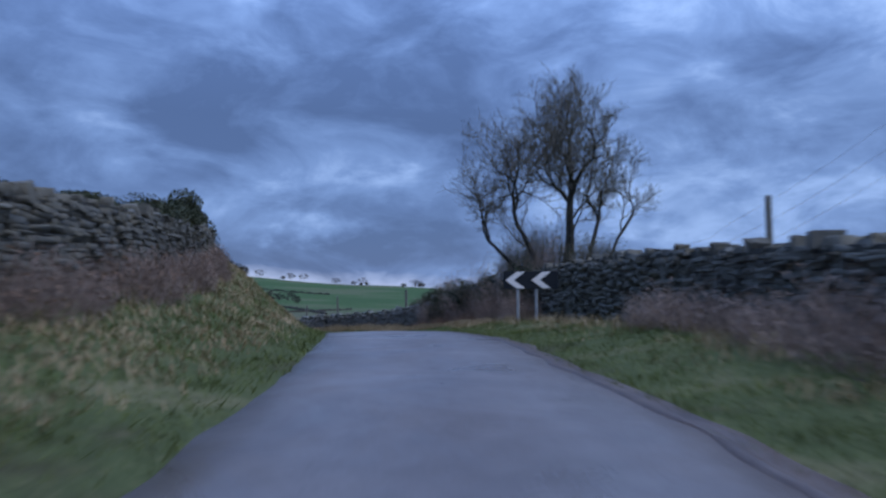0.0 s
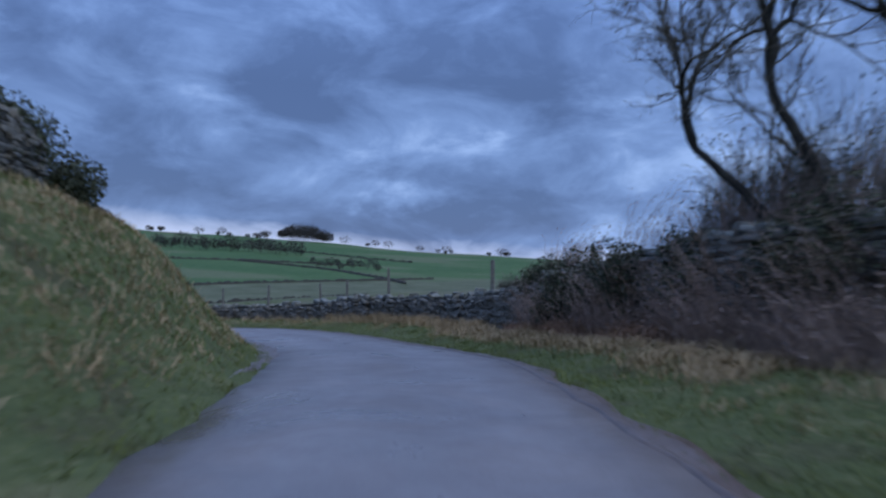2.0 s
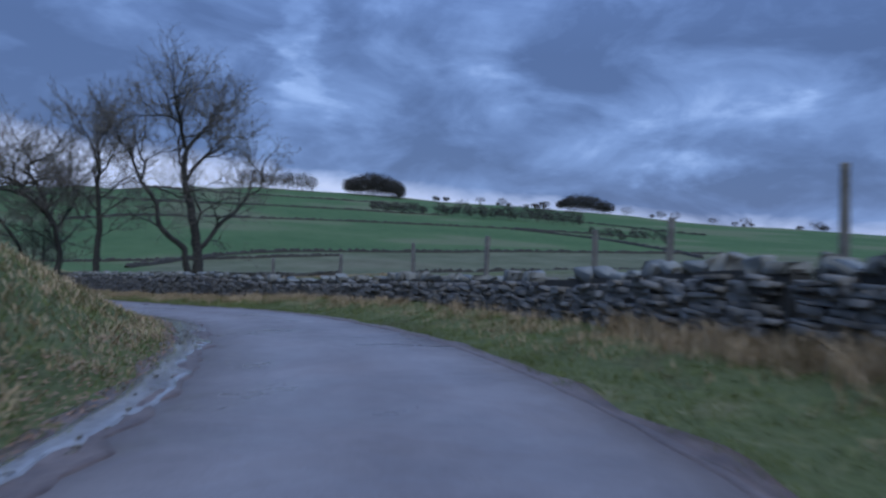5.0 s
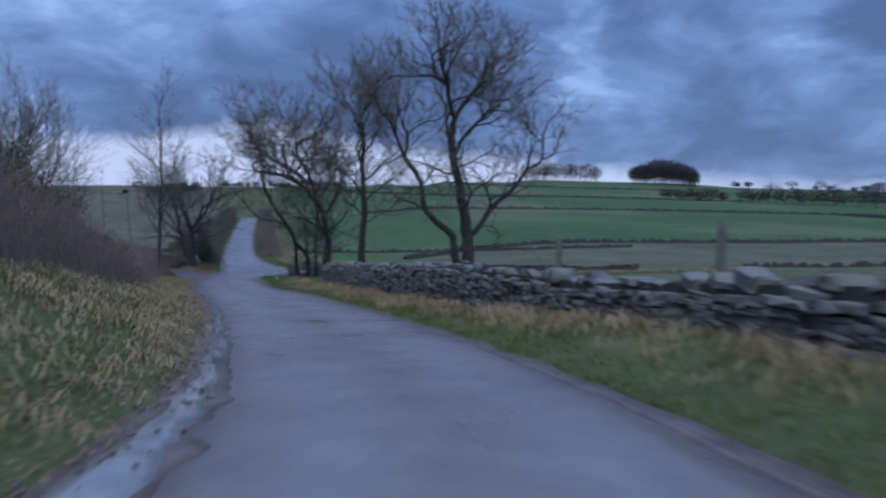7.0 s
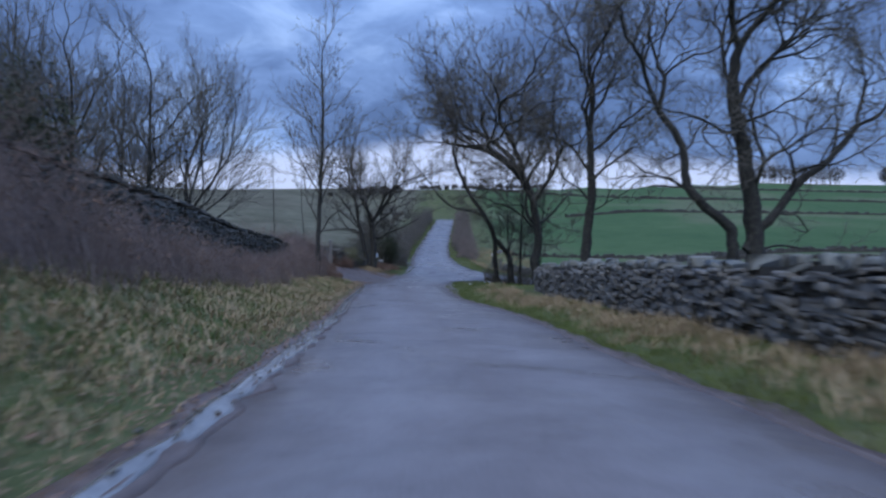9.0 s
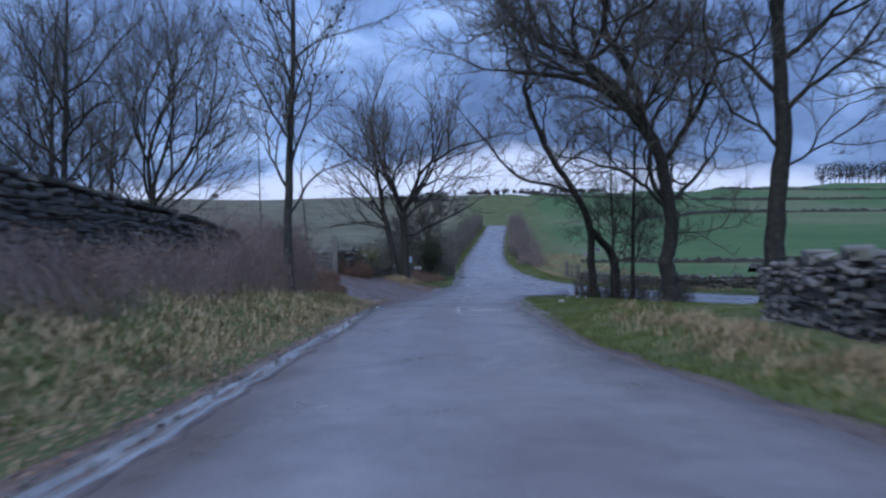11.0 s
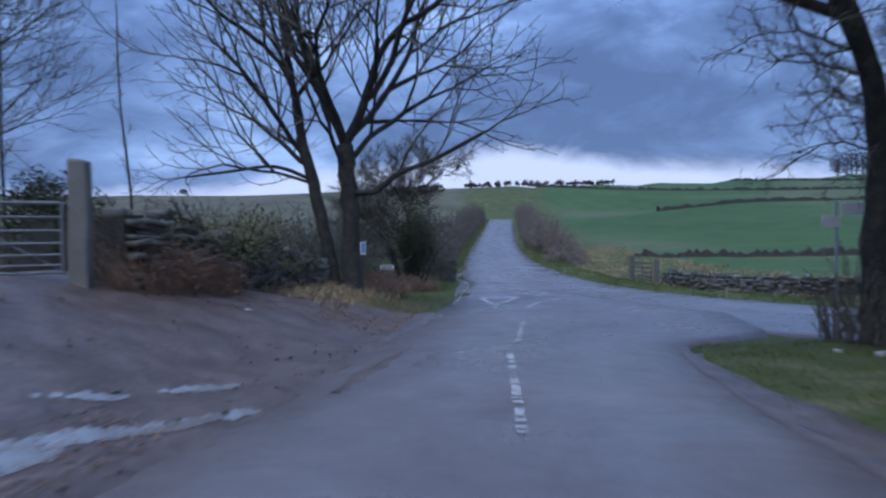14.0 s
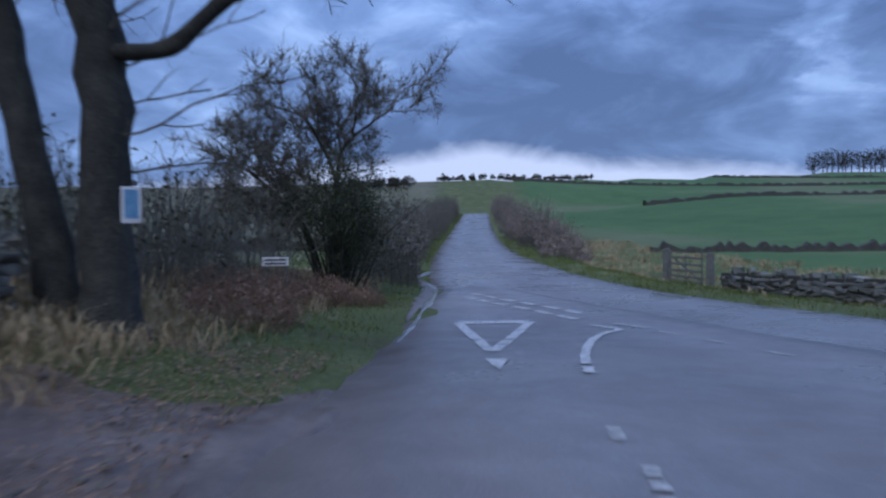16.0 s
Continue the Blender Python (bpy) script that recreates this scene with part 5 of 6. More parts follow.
for i, (x, y, w, h) in enumerate(((-7.2, 25.4, 2.6, 2.0), (-6.8, 27.4, 2.4, 1.7), (-7.0, 30.4, 3.0, 2.2), (-6.6, 32.6, 3.0, 2.4), (-6.4, 35.2, 3.0, 2.6), (-9.4, 24.2, 2.6, 1.4))):
    thicket(x, y, w, 2.4, h, 320 + i, "bare dark twiggy scrub beside the ash tree", 620 if i in (0, 1, 5) else 300, TWIG, "scrub", 500, 0.045, LEAF, 0.008, "scrub", 0.6)

BRACKEN = "heap of dead red-brown bracken against the mossy wall"
for i, (x, y, w, h) in enumerate(((-6.5, 22.1, 1.9, 1.0), (-6.3, 23.4, 1.7, 0.7), (-6.4, 17.4, 2.2, 0.45), (-5.6, 15.4, 2.2, 0.3), (-5.4, 13.2, 2.2, 0.3))):
    thicket(x, y, w, 1.0, h, 340 + i, BRACKEN, 900, FERN, "bracken", 700, 0.026, FERN, 0.005, "bracken", 1.2, 1.5)
for i, (s, d, h) in enumerate(((28.5, 4.7, 0.4), (31.5, 4.75, 0.4), (34.0, 4.8, 0.35))):
    thicket(*beside(s, d), 3.2, 1.0, h, 360 + i, "dead red-brown bracken at the foot of the wall", 700, FERN, "bracken", 1500, 0.03, FERN, 0.005, "bracken", 1.2, heading(s))
for i, (s, d, w, h) in enumerate(((34.6, 6.2, 2.4, 1.3), (36.4, 6.4, 2.0, 1.0), (38.0, 6.4, 1.8, 0.8))):
    thicket(*beside(s, d), w, 1.2, h, 370 + i, "dead dark stalks standing behind the wall top", 420, BARK, "scrub", 300, 0.03, BRAMBLE, 0.006, "scrub", 0.3, heading(s))
for i, (x, y, w, h) in enumerate(((-5.2, 33.4, 2.4, 0.6), (-4.7, 31.6, 2.0, 0.5), (-5.0, 36.0, 2.4, 0.6), (-4.3, 36.8, 1.6, 0.45))):
    thicket(x, y, w, 1.4, h, 376 + i, "dead tawny bracken under the thorn tree", 500, FERN, "bracken", 1200, 0.03, FERN, 0.005, "bracken", 1.2, 1.5)
SUCKERS = "tangle of dark suckers round the foot of the island trees"
for i, (x, y, w, h) in enumerate(((4.4, 23.3, 0.9, 1.7), (5.6, 23.3, 1.3, 1.4), (6.6, 22.9, 1.4, 1.8), (7.4, 20.4, 1.6, 1.3), (8.2, 21.8, 1.6, 1.7))):
    thicket(x, y, w, 1.1, h, 350 + i, SUCKERS, 130, TWIG, "scrub", 0, 0.04, TWIG, 0.011, "scrub", 0.45)


def hedge(label, x0, y0, y1, side, hs, seed, leafmat):
    """Bare hedge plants in a row beside the main road, uneven in height."""
    rng = random.Random(seed)
    y, i = y0, 0
    while y < y1:
        h = float(np.interp(y, *hs))
        s = float(MAIN.near([x0], [y])[0][0])
        x, yy, _ = MAIN.at(s, side * (float(table(MAIN_W, s)) + 1.8 + rng.uniform(-0.3, 0.8)))
        thicket(float(x), float(yy), 2.6, 3.4, h * rng.uniform(0.65, 1.3), seed + i, label, 170, TWIG, "hedge", leaves=900, leaf=0.06, leafmat=leafmat, rad=0.012, name="hedge", arch=0.45)
        y += 2.5 if y < 80 else 4.0
        i += 1


hedge("bare brown winter hedge beside the main road", 0, 57, 150, 1, ((57, 62, 72, 150), (1.1, 2.0, 2.9, 3.2)), 400, BRAMBLE)
hedge("bare dark winter hedge beside the main road", -4, 43, 150, -1, ((43, 60, 150), (3.0, 3.1, 3.3)), 440, TWIG)


def litter(name, label, n, sample, size, material, seed):
    """Dead leaves and crumbs of soil lying loose on the ground."""
    nr = np.random.default_rng(seed)
    x, y = sample(nr, n)
    c = np.stack([x, y, surface(x, y)[0] + 0.05 + 0.02 * nr.random(n)], 1)
    v, f = leaf_cards(c, size, nr)
    v = v.reshape(-1, 4, 3)
    v[:, :, 2] = c[:, None, 2] + (v[:, :, 2] - c[:, None, 2]) * 0.35
    return tagged(mesh_object(name, v.reshape(-1, 3), f, material), label, "litter", kind="stuff")


litter("leaf_litter", "dark wet leaf litter at the edge of the gateway", 22000, strip(119.5, 126, -6.0, -1.5), 0.02, FERN, 21)
litter("leaf_litter", "brown dead leaves along the foot of the bank", 12000, strip(40, 113, lambda s: table(EDGE_L, s) - table(GUTTER, s) - 0.75, lambda s: table(EDGE_L, s) - table(GUTTER, s) + 0.1), 0.03, FERN, 22)


# ---- wet gutter, mud and road markings ----
def gutter(name, label, s0, s1, off0, off1, seed, material, lift, cols=5, full=0.35):
    def a(s):
        return table(EDGE_L, s) - table(GUTTER, s) + off0 + 0.14 * noise.noise(Vector((s * 0.8, seed, 0)))
    def b(s):
        k = 0.5 + 0.5 * math.sin(s * 0.9 + 2 * math.sin(s * 0.37))
        fade = min(1.0, max(0.0, (s - s0) / 6), max(0.0, (s1 - s) / 6))
        return a(s) + fade * (table(EDGE_L, s) + off1 - a(s)) * max(0.08, full + (1 - full) * k + 0.4 * noise.noise(Vector((s * 1.6, seed, 3))))
    return tagged(ribbon(name, LANE, s0, s1, a, b, lift, material, 0.25, cols, 0.0, True), label, "gutter", kind="structure")


gutter("muddy_edge", "brown mud washed along the road edge", 26, 109.2, -0.08, 0.14, 3.0, MUD, 0.020, full=0.9)
gutter("wet_gutter", "rainwater running in the gutter", 40, 109.0, 0.10, 0.10, 7.0, WATER, 0.030, full=0.55)


def soil_edge(s0, s1, seed):
    def a(s):
        return table(EDGE_R, s) - 0.12 + 0.1 * noise.noise(Vector((s * 1.1, seed, 0)))
    def b(s):
        return table(EDGE_R, s) + 0.16 + 0.35 * smooth((s - 99) / 6) * smooth((116 - s) / 3) + 0.2 * noise.noise(Vector((s * 0.8, seed, 4)))
    return tagged(ribbon("soil_edge", LANE, s0, s1, a, b, 0.02, MUD, 0.3, 4, 0.0, True), "strip of bare reddish soil along the verge", "soil", kind="structure")


soil_edge(-6, 117.5, 9.0)


PUDDLES = ((-3.95, 16.6, 0.16, 0.55, -20), (-3.66, 17.15, 0.17, 0.6, -28), (-3.95, 15.9, 0.12, 0.35, -12), (-3.4, 17.7, 0.10, 0.35, -30), (-3.98, 18.5, 0.13, 0.5, -22), (-4.4, 17.4, 0.10, 0.4, -20))


def track_base(x, y):
    return np.maximum(surface(x, y)[0], LANE.near(x, y)[2] - 0.03) + 0.035


def hollow(x, y, reach):
    """How far a place lies in one of the hollows that hold water, 0 to 1, over so many times their size."""
    out = np.zeros(len(x))
    for cx, cy, w, l, turn in PUDDLES:
        ca, sa = math.cos(radians(turn)), math.sin(radians(turn))
        u, v = (x - cx) * ca + (y - cy) * sa, -(x - cx) * sa + (y - cy) * ca
        out = np.maximum(out, smooth(reach - np.hypot(u / w, v / l) + 0.35 * wave(x, y, 9.0)))
    return out


def apron():
    """The rutted gravel and mud entrance to the field gate."""
    nu, nv = 180, 120
    u, v = np.meshgrid(np.linspace(0, 1, nu), np.linspace(0, 1, nv) ** 1.25, indexing="ij")
    s = 107.5 + 18.0 * u
    d = table(EDGE_L, s) + 0.3 - 7.3 * v
    s = 118.0 + (s - 118.0) * (1.0 - 0.66 * v**0.7) + 1.2 * v
    x, y, _ = LANE.at(s, d)
    x, y = x.ravel(), y.ravel()
    rut = 0.03 * wave(x, y, 2.3) + 0.022 * wave(x, y, 6.1) + 0.012 * wave(x, y, 14.0)
    m, level = hollow(x, y, 1.7), hollow(x, y, 2.8)
    rim = (np.minimum(np.minimum(u, 1 - u) * 9, 1) * np.minimum((1 - v) * 8, 1) * np.minimum(v * 50, 1)).ravel()
    z = track_base(x, y) + rut * (1 - level) + 0.012 - 0.03 * m - 0.10 * (1 - rim)
    ob = mesh_object("gateway_track", np.stack([x, y, z], 1), grid_faces(nu, nv), MUD)
    tagged(shade_smooth(ob), "rutted mud and gravel gateway track", "track", kind="structure")
    # rainwater lies in the hollows as a thin film over the mud
    F = grid_faces(nu, nv)
    F = F[m[F].min(1) > 0.55]
    ob = mesh_object("puddle", np.stack([x, y, z + 0.006], 1), F, PUDDLE)
    bm = bmesh.new()
    bm.from_mesh(ob.data)
    bmesh.ops.delete(bm, geom=[v for v in bm.verts if not v.link_faces], context="VERTS")
    bm.to_mesh(ob.data)
    bm.free()
    tagged(shade_smooth(ob), "shallow rain puddles in the gateway track", "puddle", kind="structure")


apron()


def road_z(x, y):
    s, d, z = LANE.near([x], [y])
    a, b = float(table(EDGE_L, s[0])), float(table(EDGE_R, s[0]))
    u = (d[0] - a) / (b - a)
    z1 = z[0] + 0.008 + 0.05 * max(0, 1 - (2 * u - 1) ** 2) if s[0] < 138 and 0 <= u <= 1 else -99
    s2, d2, z2 = MAIN.near([x], [y])
    h = float(table(MAIN_W, s2[0]))
    k = d2[0] / h
    return max(z1, z2[0] + 0.03 * (1 - k * k) if abs(k) <= 1 else -99)


def marking(name, label, pts, width, seed, wear=0.25):
    """A worn painted stripe along a polyline, with ragged edges and gaps."""
    rng = random.Random(seed)
    P = spline(pts, 14) if len(pts) > 2 else np.linspace(pts[0], pts[1], 64)
    T = np.gradient(P, axis=0)
    T /= np.hypot(T[:, 0], T[:, 1])[:, None]
    v, f = [], []
    for p, t in zip(P, T):
        for sgn in (-1, 1):
            w = width / 2 * rng.uniform(0.7, 1.1)
            x, y = p[0] + sgn * t[1] * w, p[1] - sgn * t[0] * w
            v.append((x, y, road_z(x, y) + 0.010))
    for i in range(len(P) - 1):
        if rng.random() > wear:
            f.append((2 * i, 2 * i + 1, 2 * i + 3, 2 * i + 2))
    return tagged(mesh_object(name, v, f, PAINT), label, "road marking", kind="structure")


DASH = "worn white centre line dash"
for i, (a, b) in enumerate((((-0.30, 8.6), (-0.72, 13.4)), ((-0.90, 17.0), (-1.0, 21.6)), ((-0.88, 22.8), (-0.78, 25.0)), ((-0.77, 25.2), (-0.68, 26.6)), ((-0.74, 27.05), (-0.72, 27.35)))):
    marking("centre_line", DASH, (a, b), 0.10, 500 + i, 0.35)
marking("turn_line", "curved white line at the junction mouth", ((-0.56, 29.3), (-0.42, 30.5), (-0.19, 31.6), (0.08, 32.4), (0.46, 33.0)), 0.12, 504, 0.1)
marking("stop_line", "short white line at the junction mouth", ((0.12, 33.55), (0.50, 32.95)), 0.12, 505, 0.05)
marking("stop_line", "short white line at the junction mouth", ((0.52, 33.75), (0.90, 33.25)), 0.12, 506, 0.05)
for r, row in enumerate((((-2.5, 40.6), (-1.83, 40.0), (-1.28, 38.65), (-0.55, 37.1), (0.09, 35.7), (0.36, 34.4)), ((-1.95, 39.1), (-1.48, 37.8), (-1.14, 37.0), (-0.72, 36.15), (-0.38, 35.2), (0.08, 34.2)))):
    gw = spline(row, 10)
    gl = np.r_[0, np.cumsum(np.hypot(*np.diff(gw, axis=0).T))]
    u, k = 0.05, 0
    while u + 0.6 < gl[-1]:
        a, b = (np.array([np.interp(q, gl, gw[:, 0]), np.interp(q, gl, gw[:, 1])]) for q in (u, u + 0.6))
        marking("give_way_dash", "white give way line dash", (tuple(a), tuple(b)), 0.2, 520 + 40 * r + k, 0.12)
        u += 0.9
        k += 1
for i, (a, b) in enumerate((((0.97, 32.85), (1.18, 32.45)), ((1.32, 31.97), (1.49, 31.55)), ((1.66, 30.8), (1.80, 30.45)))):
    marking("give_way_dash", "faint white dash across the side of the main road", (a, b), 0.1, 590 + i, 0.3)
tri = [(-1.95, 34.0), (-0.78, 33.97), (-1.43, 30.85)]
for i in range(3):
    marking("give_way_triangle", "white give way triangle stroke on the road", (tri[i], tri[(i + 1) % 3]), (0.42, 0.17, 0.17)[i], 600 + i, 0.06)


def tip(x, y, w, l):
    """The small solid tip of the give way triangle, worn at its edges."""
    rim = [(-0.5, 0.5), (0.0, 0.42), (0.5, 0.5), (0.3, 0.1), (0.05, -0.5), (-0.25, -0.1)]
    v = [(x + a * w, y + b * l, road_z(x + a * w, y + b * l) + 0.010) for a, b in rim]
    tagged(mesh_object("give_way_triangle", v, [(0, 5, 4, 3, 2, 1)], PAINT), "white tip of the give way triangle", "road marking", kind="structure")


tip(-1.39, 29.9, 0.26, 0.75)


def smear(name, label, line, widths, material, seed, lift=0.012):
    """A ragged film of water or mud that lies on the road along a polyline."""
    P = spline(line, 8)
    T = np.gradient(P, axis=0)
    T /= np.hypot(T[:, 0], T[:, 1])[:, None]
    W = np.interp(np.linspace(0, 1, len(P)), np.linspace(0, 1, len(widths)), widths)
    v = []
    for i, (p, t) in enumerate(zip(P, T)):
        for k in range(5):
            o = (k / 2 - 1) * W[i] * (0.8 + 1.1 * noise.noise(Vector((i * 0.6, seed, (k > 2) * 5.0)))) / 2
            x, y = p[0] + t[1] * o, p[1] - t[0] * o
            z = max(road_z(x, y), height(x, y) + 0.02)
            v.append((x, y, z + lift * (1 if 0 < k < 4 else -1)))
    ob = shade_smooth(mesh_object(name, v, grid_faces(len(P), 5)[:, ::-1], material))
    return tagged(ob, label, "water" if material is WATER else "mud", kind="structure")


smear("wet_edge", "rainwater and broken asphalt along the road edge", ((-3.6, 50.0), (-3.85, 46.8), (-2.95, 42.6), (-2.75, 38.0), (-2.7, 34.5), (-2.7, 32.0)), (0.1, 0.5, 0.12, 0.4, 0.1, 0.28, 0.04, 0.2, 0.03), WATER, 1.0)
smear("mud_patch", "brown mud and broken asphalt beside the road edge", ((-3.95, 47.0), (-3.15, 42.6), (-2.95, 38.0), (-2.85, 34.5)), (0.2, 0.5, 0.4, 0.05), MUD, 4.0, 0.008)
smear("mud_patch", "dark wet mud smeared on the asphalt", ((-2.75, 18.8), (-2.72, 20.2), (-2.52, 22.4)), (0.2, 0.42, 0.12), MUD, 3.0)


# ---- gateway, fences and posts ----
def box(bm, x, y, z, w, d, h, turn=0.0, bevel=0.012, jit=0.0, rng=None):
    r = bmesh.ops.create_cube(bm, size=1.0, matrix=Matrix.Translation((x, y, z)) @ Matrix.Rotation(turn, 4, "Z") @ Matrix.Diagonal((w, d, h, 1)))
    vs = r["verts"]
    if bevel:
        es = list({e for v in vs for e in v.link_edges})
        bmesh.ops.bevel(bm, geom=es, offset=bevel, segments=1, affect="EDGES")
    return bm


def post(x, y, w, h, label, material, lean=(0.0, 0.0), name="fence_post", group="", point=0.03, lift=0.0):
    z = height(x, y) + lift
    bm = bmesh.new()
    rng = random.Random(int(x * 91 + y * 37))
    box(bm, 0, 0, h / 2 - 0.2, w, w, h + 0.4, rng.uniform(0, 0.6), 0.015)
    for v in bm.verts:
        if v.co.z > h - 0.1:
            v.co.x *= 0.86
            v.co.y *= 0.86
            v.co.z += point * rng.uniform(-1, 1)
    bmesh.ops.subdivide_edges(bm, edges=[e for e in bm.edges if abs(e.verts[0].co.z - e.verts[1].co.z) > 0.5], cuts=4)
    for v in bm.verts:
        v.co.x += rng.gauss(0, w * 0.03) + lean[0] * v.co.z
        v.co.y += rng.gauss(0, w * 0.03) + lean[1] * v.co.z
    me = bpy.data.meshes.new(name)
    bm.to_mesh(me)
    bm.free()
    me.materials.append(material)
    ob = new(name, me)
    ob.matrix_world = Matrix.Translation((x, y, z))
    return tagged(ob, label, "gate post" if name == "gate_post" else "post", group)


post(-6.95, 21.0, 0.27, 1.75, "square stone gate post with a pointed top", STONE, name="gate_post")


def field_gate(x, y, turn, w, h, label, material, bars=5):
    z = height(x, y)
    t = tagged(empty("field_gate", x, y, z, turn), label, "gate")
    for i in range(bars):
        zz = 0.22 + (h - 0.27) * (i / (bars - 1)) ** 1.15
        bm = bmesh.new()
        box(bm, w / 2, 0, zz, w, 0.03, 0.08, 0, 0.008)
        part("bar", bm, material, t)
    for px in (0.03, w - 0.03, w / 2):
        bm = bmesh.new()
        box(bm, px, 0.031, 0.12 + h / 2, 0.07, 0.03, h + 0.1 if px != w / 2 else h - 0.1, 0, 0.008)
        part("upright", bm, material, t)
    bm = bmesh.new()
    ln = math.hypot(w - 0.2, h - 0.3)
    bmesh.ops.create_cube(bm, size=1.0, matrix=Matrix.Translation((w / 2, -0.03, 0.2 + (h - 0.2) / 2)) @ Matrix.Rotation(-math.atan2(h - 0.3, w - 0.2), 4, "Y") @ Matrix.Diagonal((ln, 0.025, 0.06, 1)))
    part("brace", bm, material, t)
    return t




GATE = varied("dull_galvanised_steel", (0.13, 0.135, 0.14), (0.19, 0.195, 0.20), (0.25, 0.255, 0.26), 5.0, 0.55, 40, 0.2)


def steel_gate(x, y, turn, w, h, label):
    """A tubular steel gate with a frame, seven rails and a brace."""
    t = tagged(empty("steel_gate", x, y, height(x, y), turn), label, "gate")

    def tube(name, a, b, r):
        g = Tubes()
        a, b = Vector(a), Vector(b)
        g.add([a, a.lerp(b, 0.5), b], [r, r, r], 10)
        shade_smooth(mesh_object(name, g.v, g.f, GATE, t))

    for i in range(7):
        z = 0.16 + (h - 0.16) * (i / 6) ** 1.25
        tube("rail", (0.02, 0, z), (w - 0.02, 0, z), 0.019 if i < 6 else 0.024)
    for px in (0.0, w * 0.5, w):
        tube("upright", (px, 0.004, 0.12), (px, 0.004, h + 0.02), 0.024)
    tube("brace", (0.05, -0.03, 0.2), (w * 0.5, -0.03, h - 0.03), 0.016)
    return t


steel_gate(-7.15, 20.9, 216, 3.0, 1.12, "galvanised tubular steel field gate, closed")
field_gate(6.2, 47.2, 102, 2.3, 1.15, "pale weathered wooden gate into the low field", OLDWOOD)
post(6.35, 46.9, 0.22, 1.3, "wooden gate post by the main road", OLDWOOD, name="gate_post")
post(5.6, 49.7, 0.22, 1.3, "wooden gate post by the main road", OLDWOOD, name="gate_post")
pts = [(-6.85, 21.5), (-6.7, 22.8), (-6.5, 24.6), (-6.2, 26.8), (-5.9, 28.6)]
P_ = spline(pts, 10)
L_ = np.r_[0, np.cumsum(np.hypot(*np.diff(P_, axis=0).T))]
Z_ = surface(P_[:, 0], P_[:, 1])[0]
dry_wall("wall_gate", "tumbled mossy stone wall between gate and ash tree", pts, lambda u: float(np.interp(u, L_, Z_)), lambda u: float(np.interp(u, L_, Z_)) + float(np.interp(u, (0, 1.6, 3, 8), (1.15, 1.25, 1.05, 0.7))), (0, 8), 7, tumble=0.8, thick=0.7, cope=True, look_="dark")
pts = [(6.6, 46.2), (8.6, 41.0), (12.5, 35.5), (18, 30), (26, 23.5), (36, 15)]
P2_ = spline(pts, 10)
L2_ = np.r_[0, np.cumsum(np.hypot(*np.diff(P2_, axis=0).T))]
Z2_ = surface(P2_[:, 0], P2_[:, 1])[0]
dry_wall("wall_low_field", "low tumbled stone wall beside the main road", pts, lambda u: float(np.interp(u, L2_, Z2_)), lambda u: float(np.interp(u, L2_, Z2_)) + 0.75, (0, 12), 8, tumble=0.8)

FP = "weathered timber fence post behind the stone wall"
for x, y, h, lift in ((0.9, -62.6, 1.2, 0.0), (3.5, -57.8, 1.25, 0.0)):
    post(x, y, 0.16, h + 0.35, FP, OLDWOOD, (0.03, 0.02), group="fence posts behind the wall", lift=lift)
for i, s in enumerate((-6.5, -2, 2.2, 6.6, 10.9, 15.7, 20.4)):
    x, y = beside(s, 6.0)
    post(x, y, 0.10, 1.55, FP, OLDWOOD, (0.0, 0.01 * (i % 3 - 1)), group="fence posts behind the wall")
for i, (s, h) in enumerate(((45.8, 1.85), (49.0, 1.55), (51.1, 1.6), (55.1, 1.65), (58.6, 1.65), (63.2, 1.5), (68.5, 1.5))):
    x, y = beside(s, 6.3)
    post(x, y, 0.13, h, "leaning weathered fence post behind the field wall", OLDWOOD, (0.05 * (i % 2), 0.03), group="fence posts behind the wall")


def fence_wires():
    t = tagged(empty("fence_wire", *beside(7, 6.0), 0), "thin rusty wire strands of the stock fence", "fence wire")
    inv = t.matrix_world.inverted()
    for k in range(3):
        g = Tubes()
        pts = []
        for s in np.arange(-6.5, 21.1, 0.92):
            x, y = beside(s, 5.94)
            pts.append(inv @ Vector((x, y, height(*beside(s, 6.0)) + 0.75 + 0.33 * k)))
        g.add(pts, [0.003] * len(pts), 3)
        mesh_object("wire", g.v, g.f, GALV, t)


fence_wires()


def notice(x, y, z):
    t = tagged(empty("notice", x, y, z, 52), "small white laminated notice with a blue picture on the ash trunk", "notice")
    bm = bmesh.new()
    box(bm, 0, 0, 0, 0.18, 0.012, 0.33, 0, 0.003)
    part("board", bm, HEADLIT_WHITE, t)
    bm = bmesh.new()
    box(bm, 0, -0.008, 0.01, 0.125, 0.004, 0.26, 0, 0)
    part("picture", bm, BLUE, t, "plain pale blue picture panel")


BLUE = varied("blue_print", (0.10, 0.26, 0.42), (0.16, 0.36, 0.54), (0.30, 0.50, 0.66), 12.0, 0.5, bstr=0)
notice(-4.72, 29.0, 0.52)


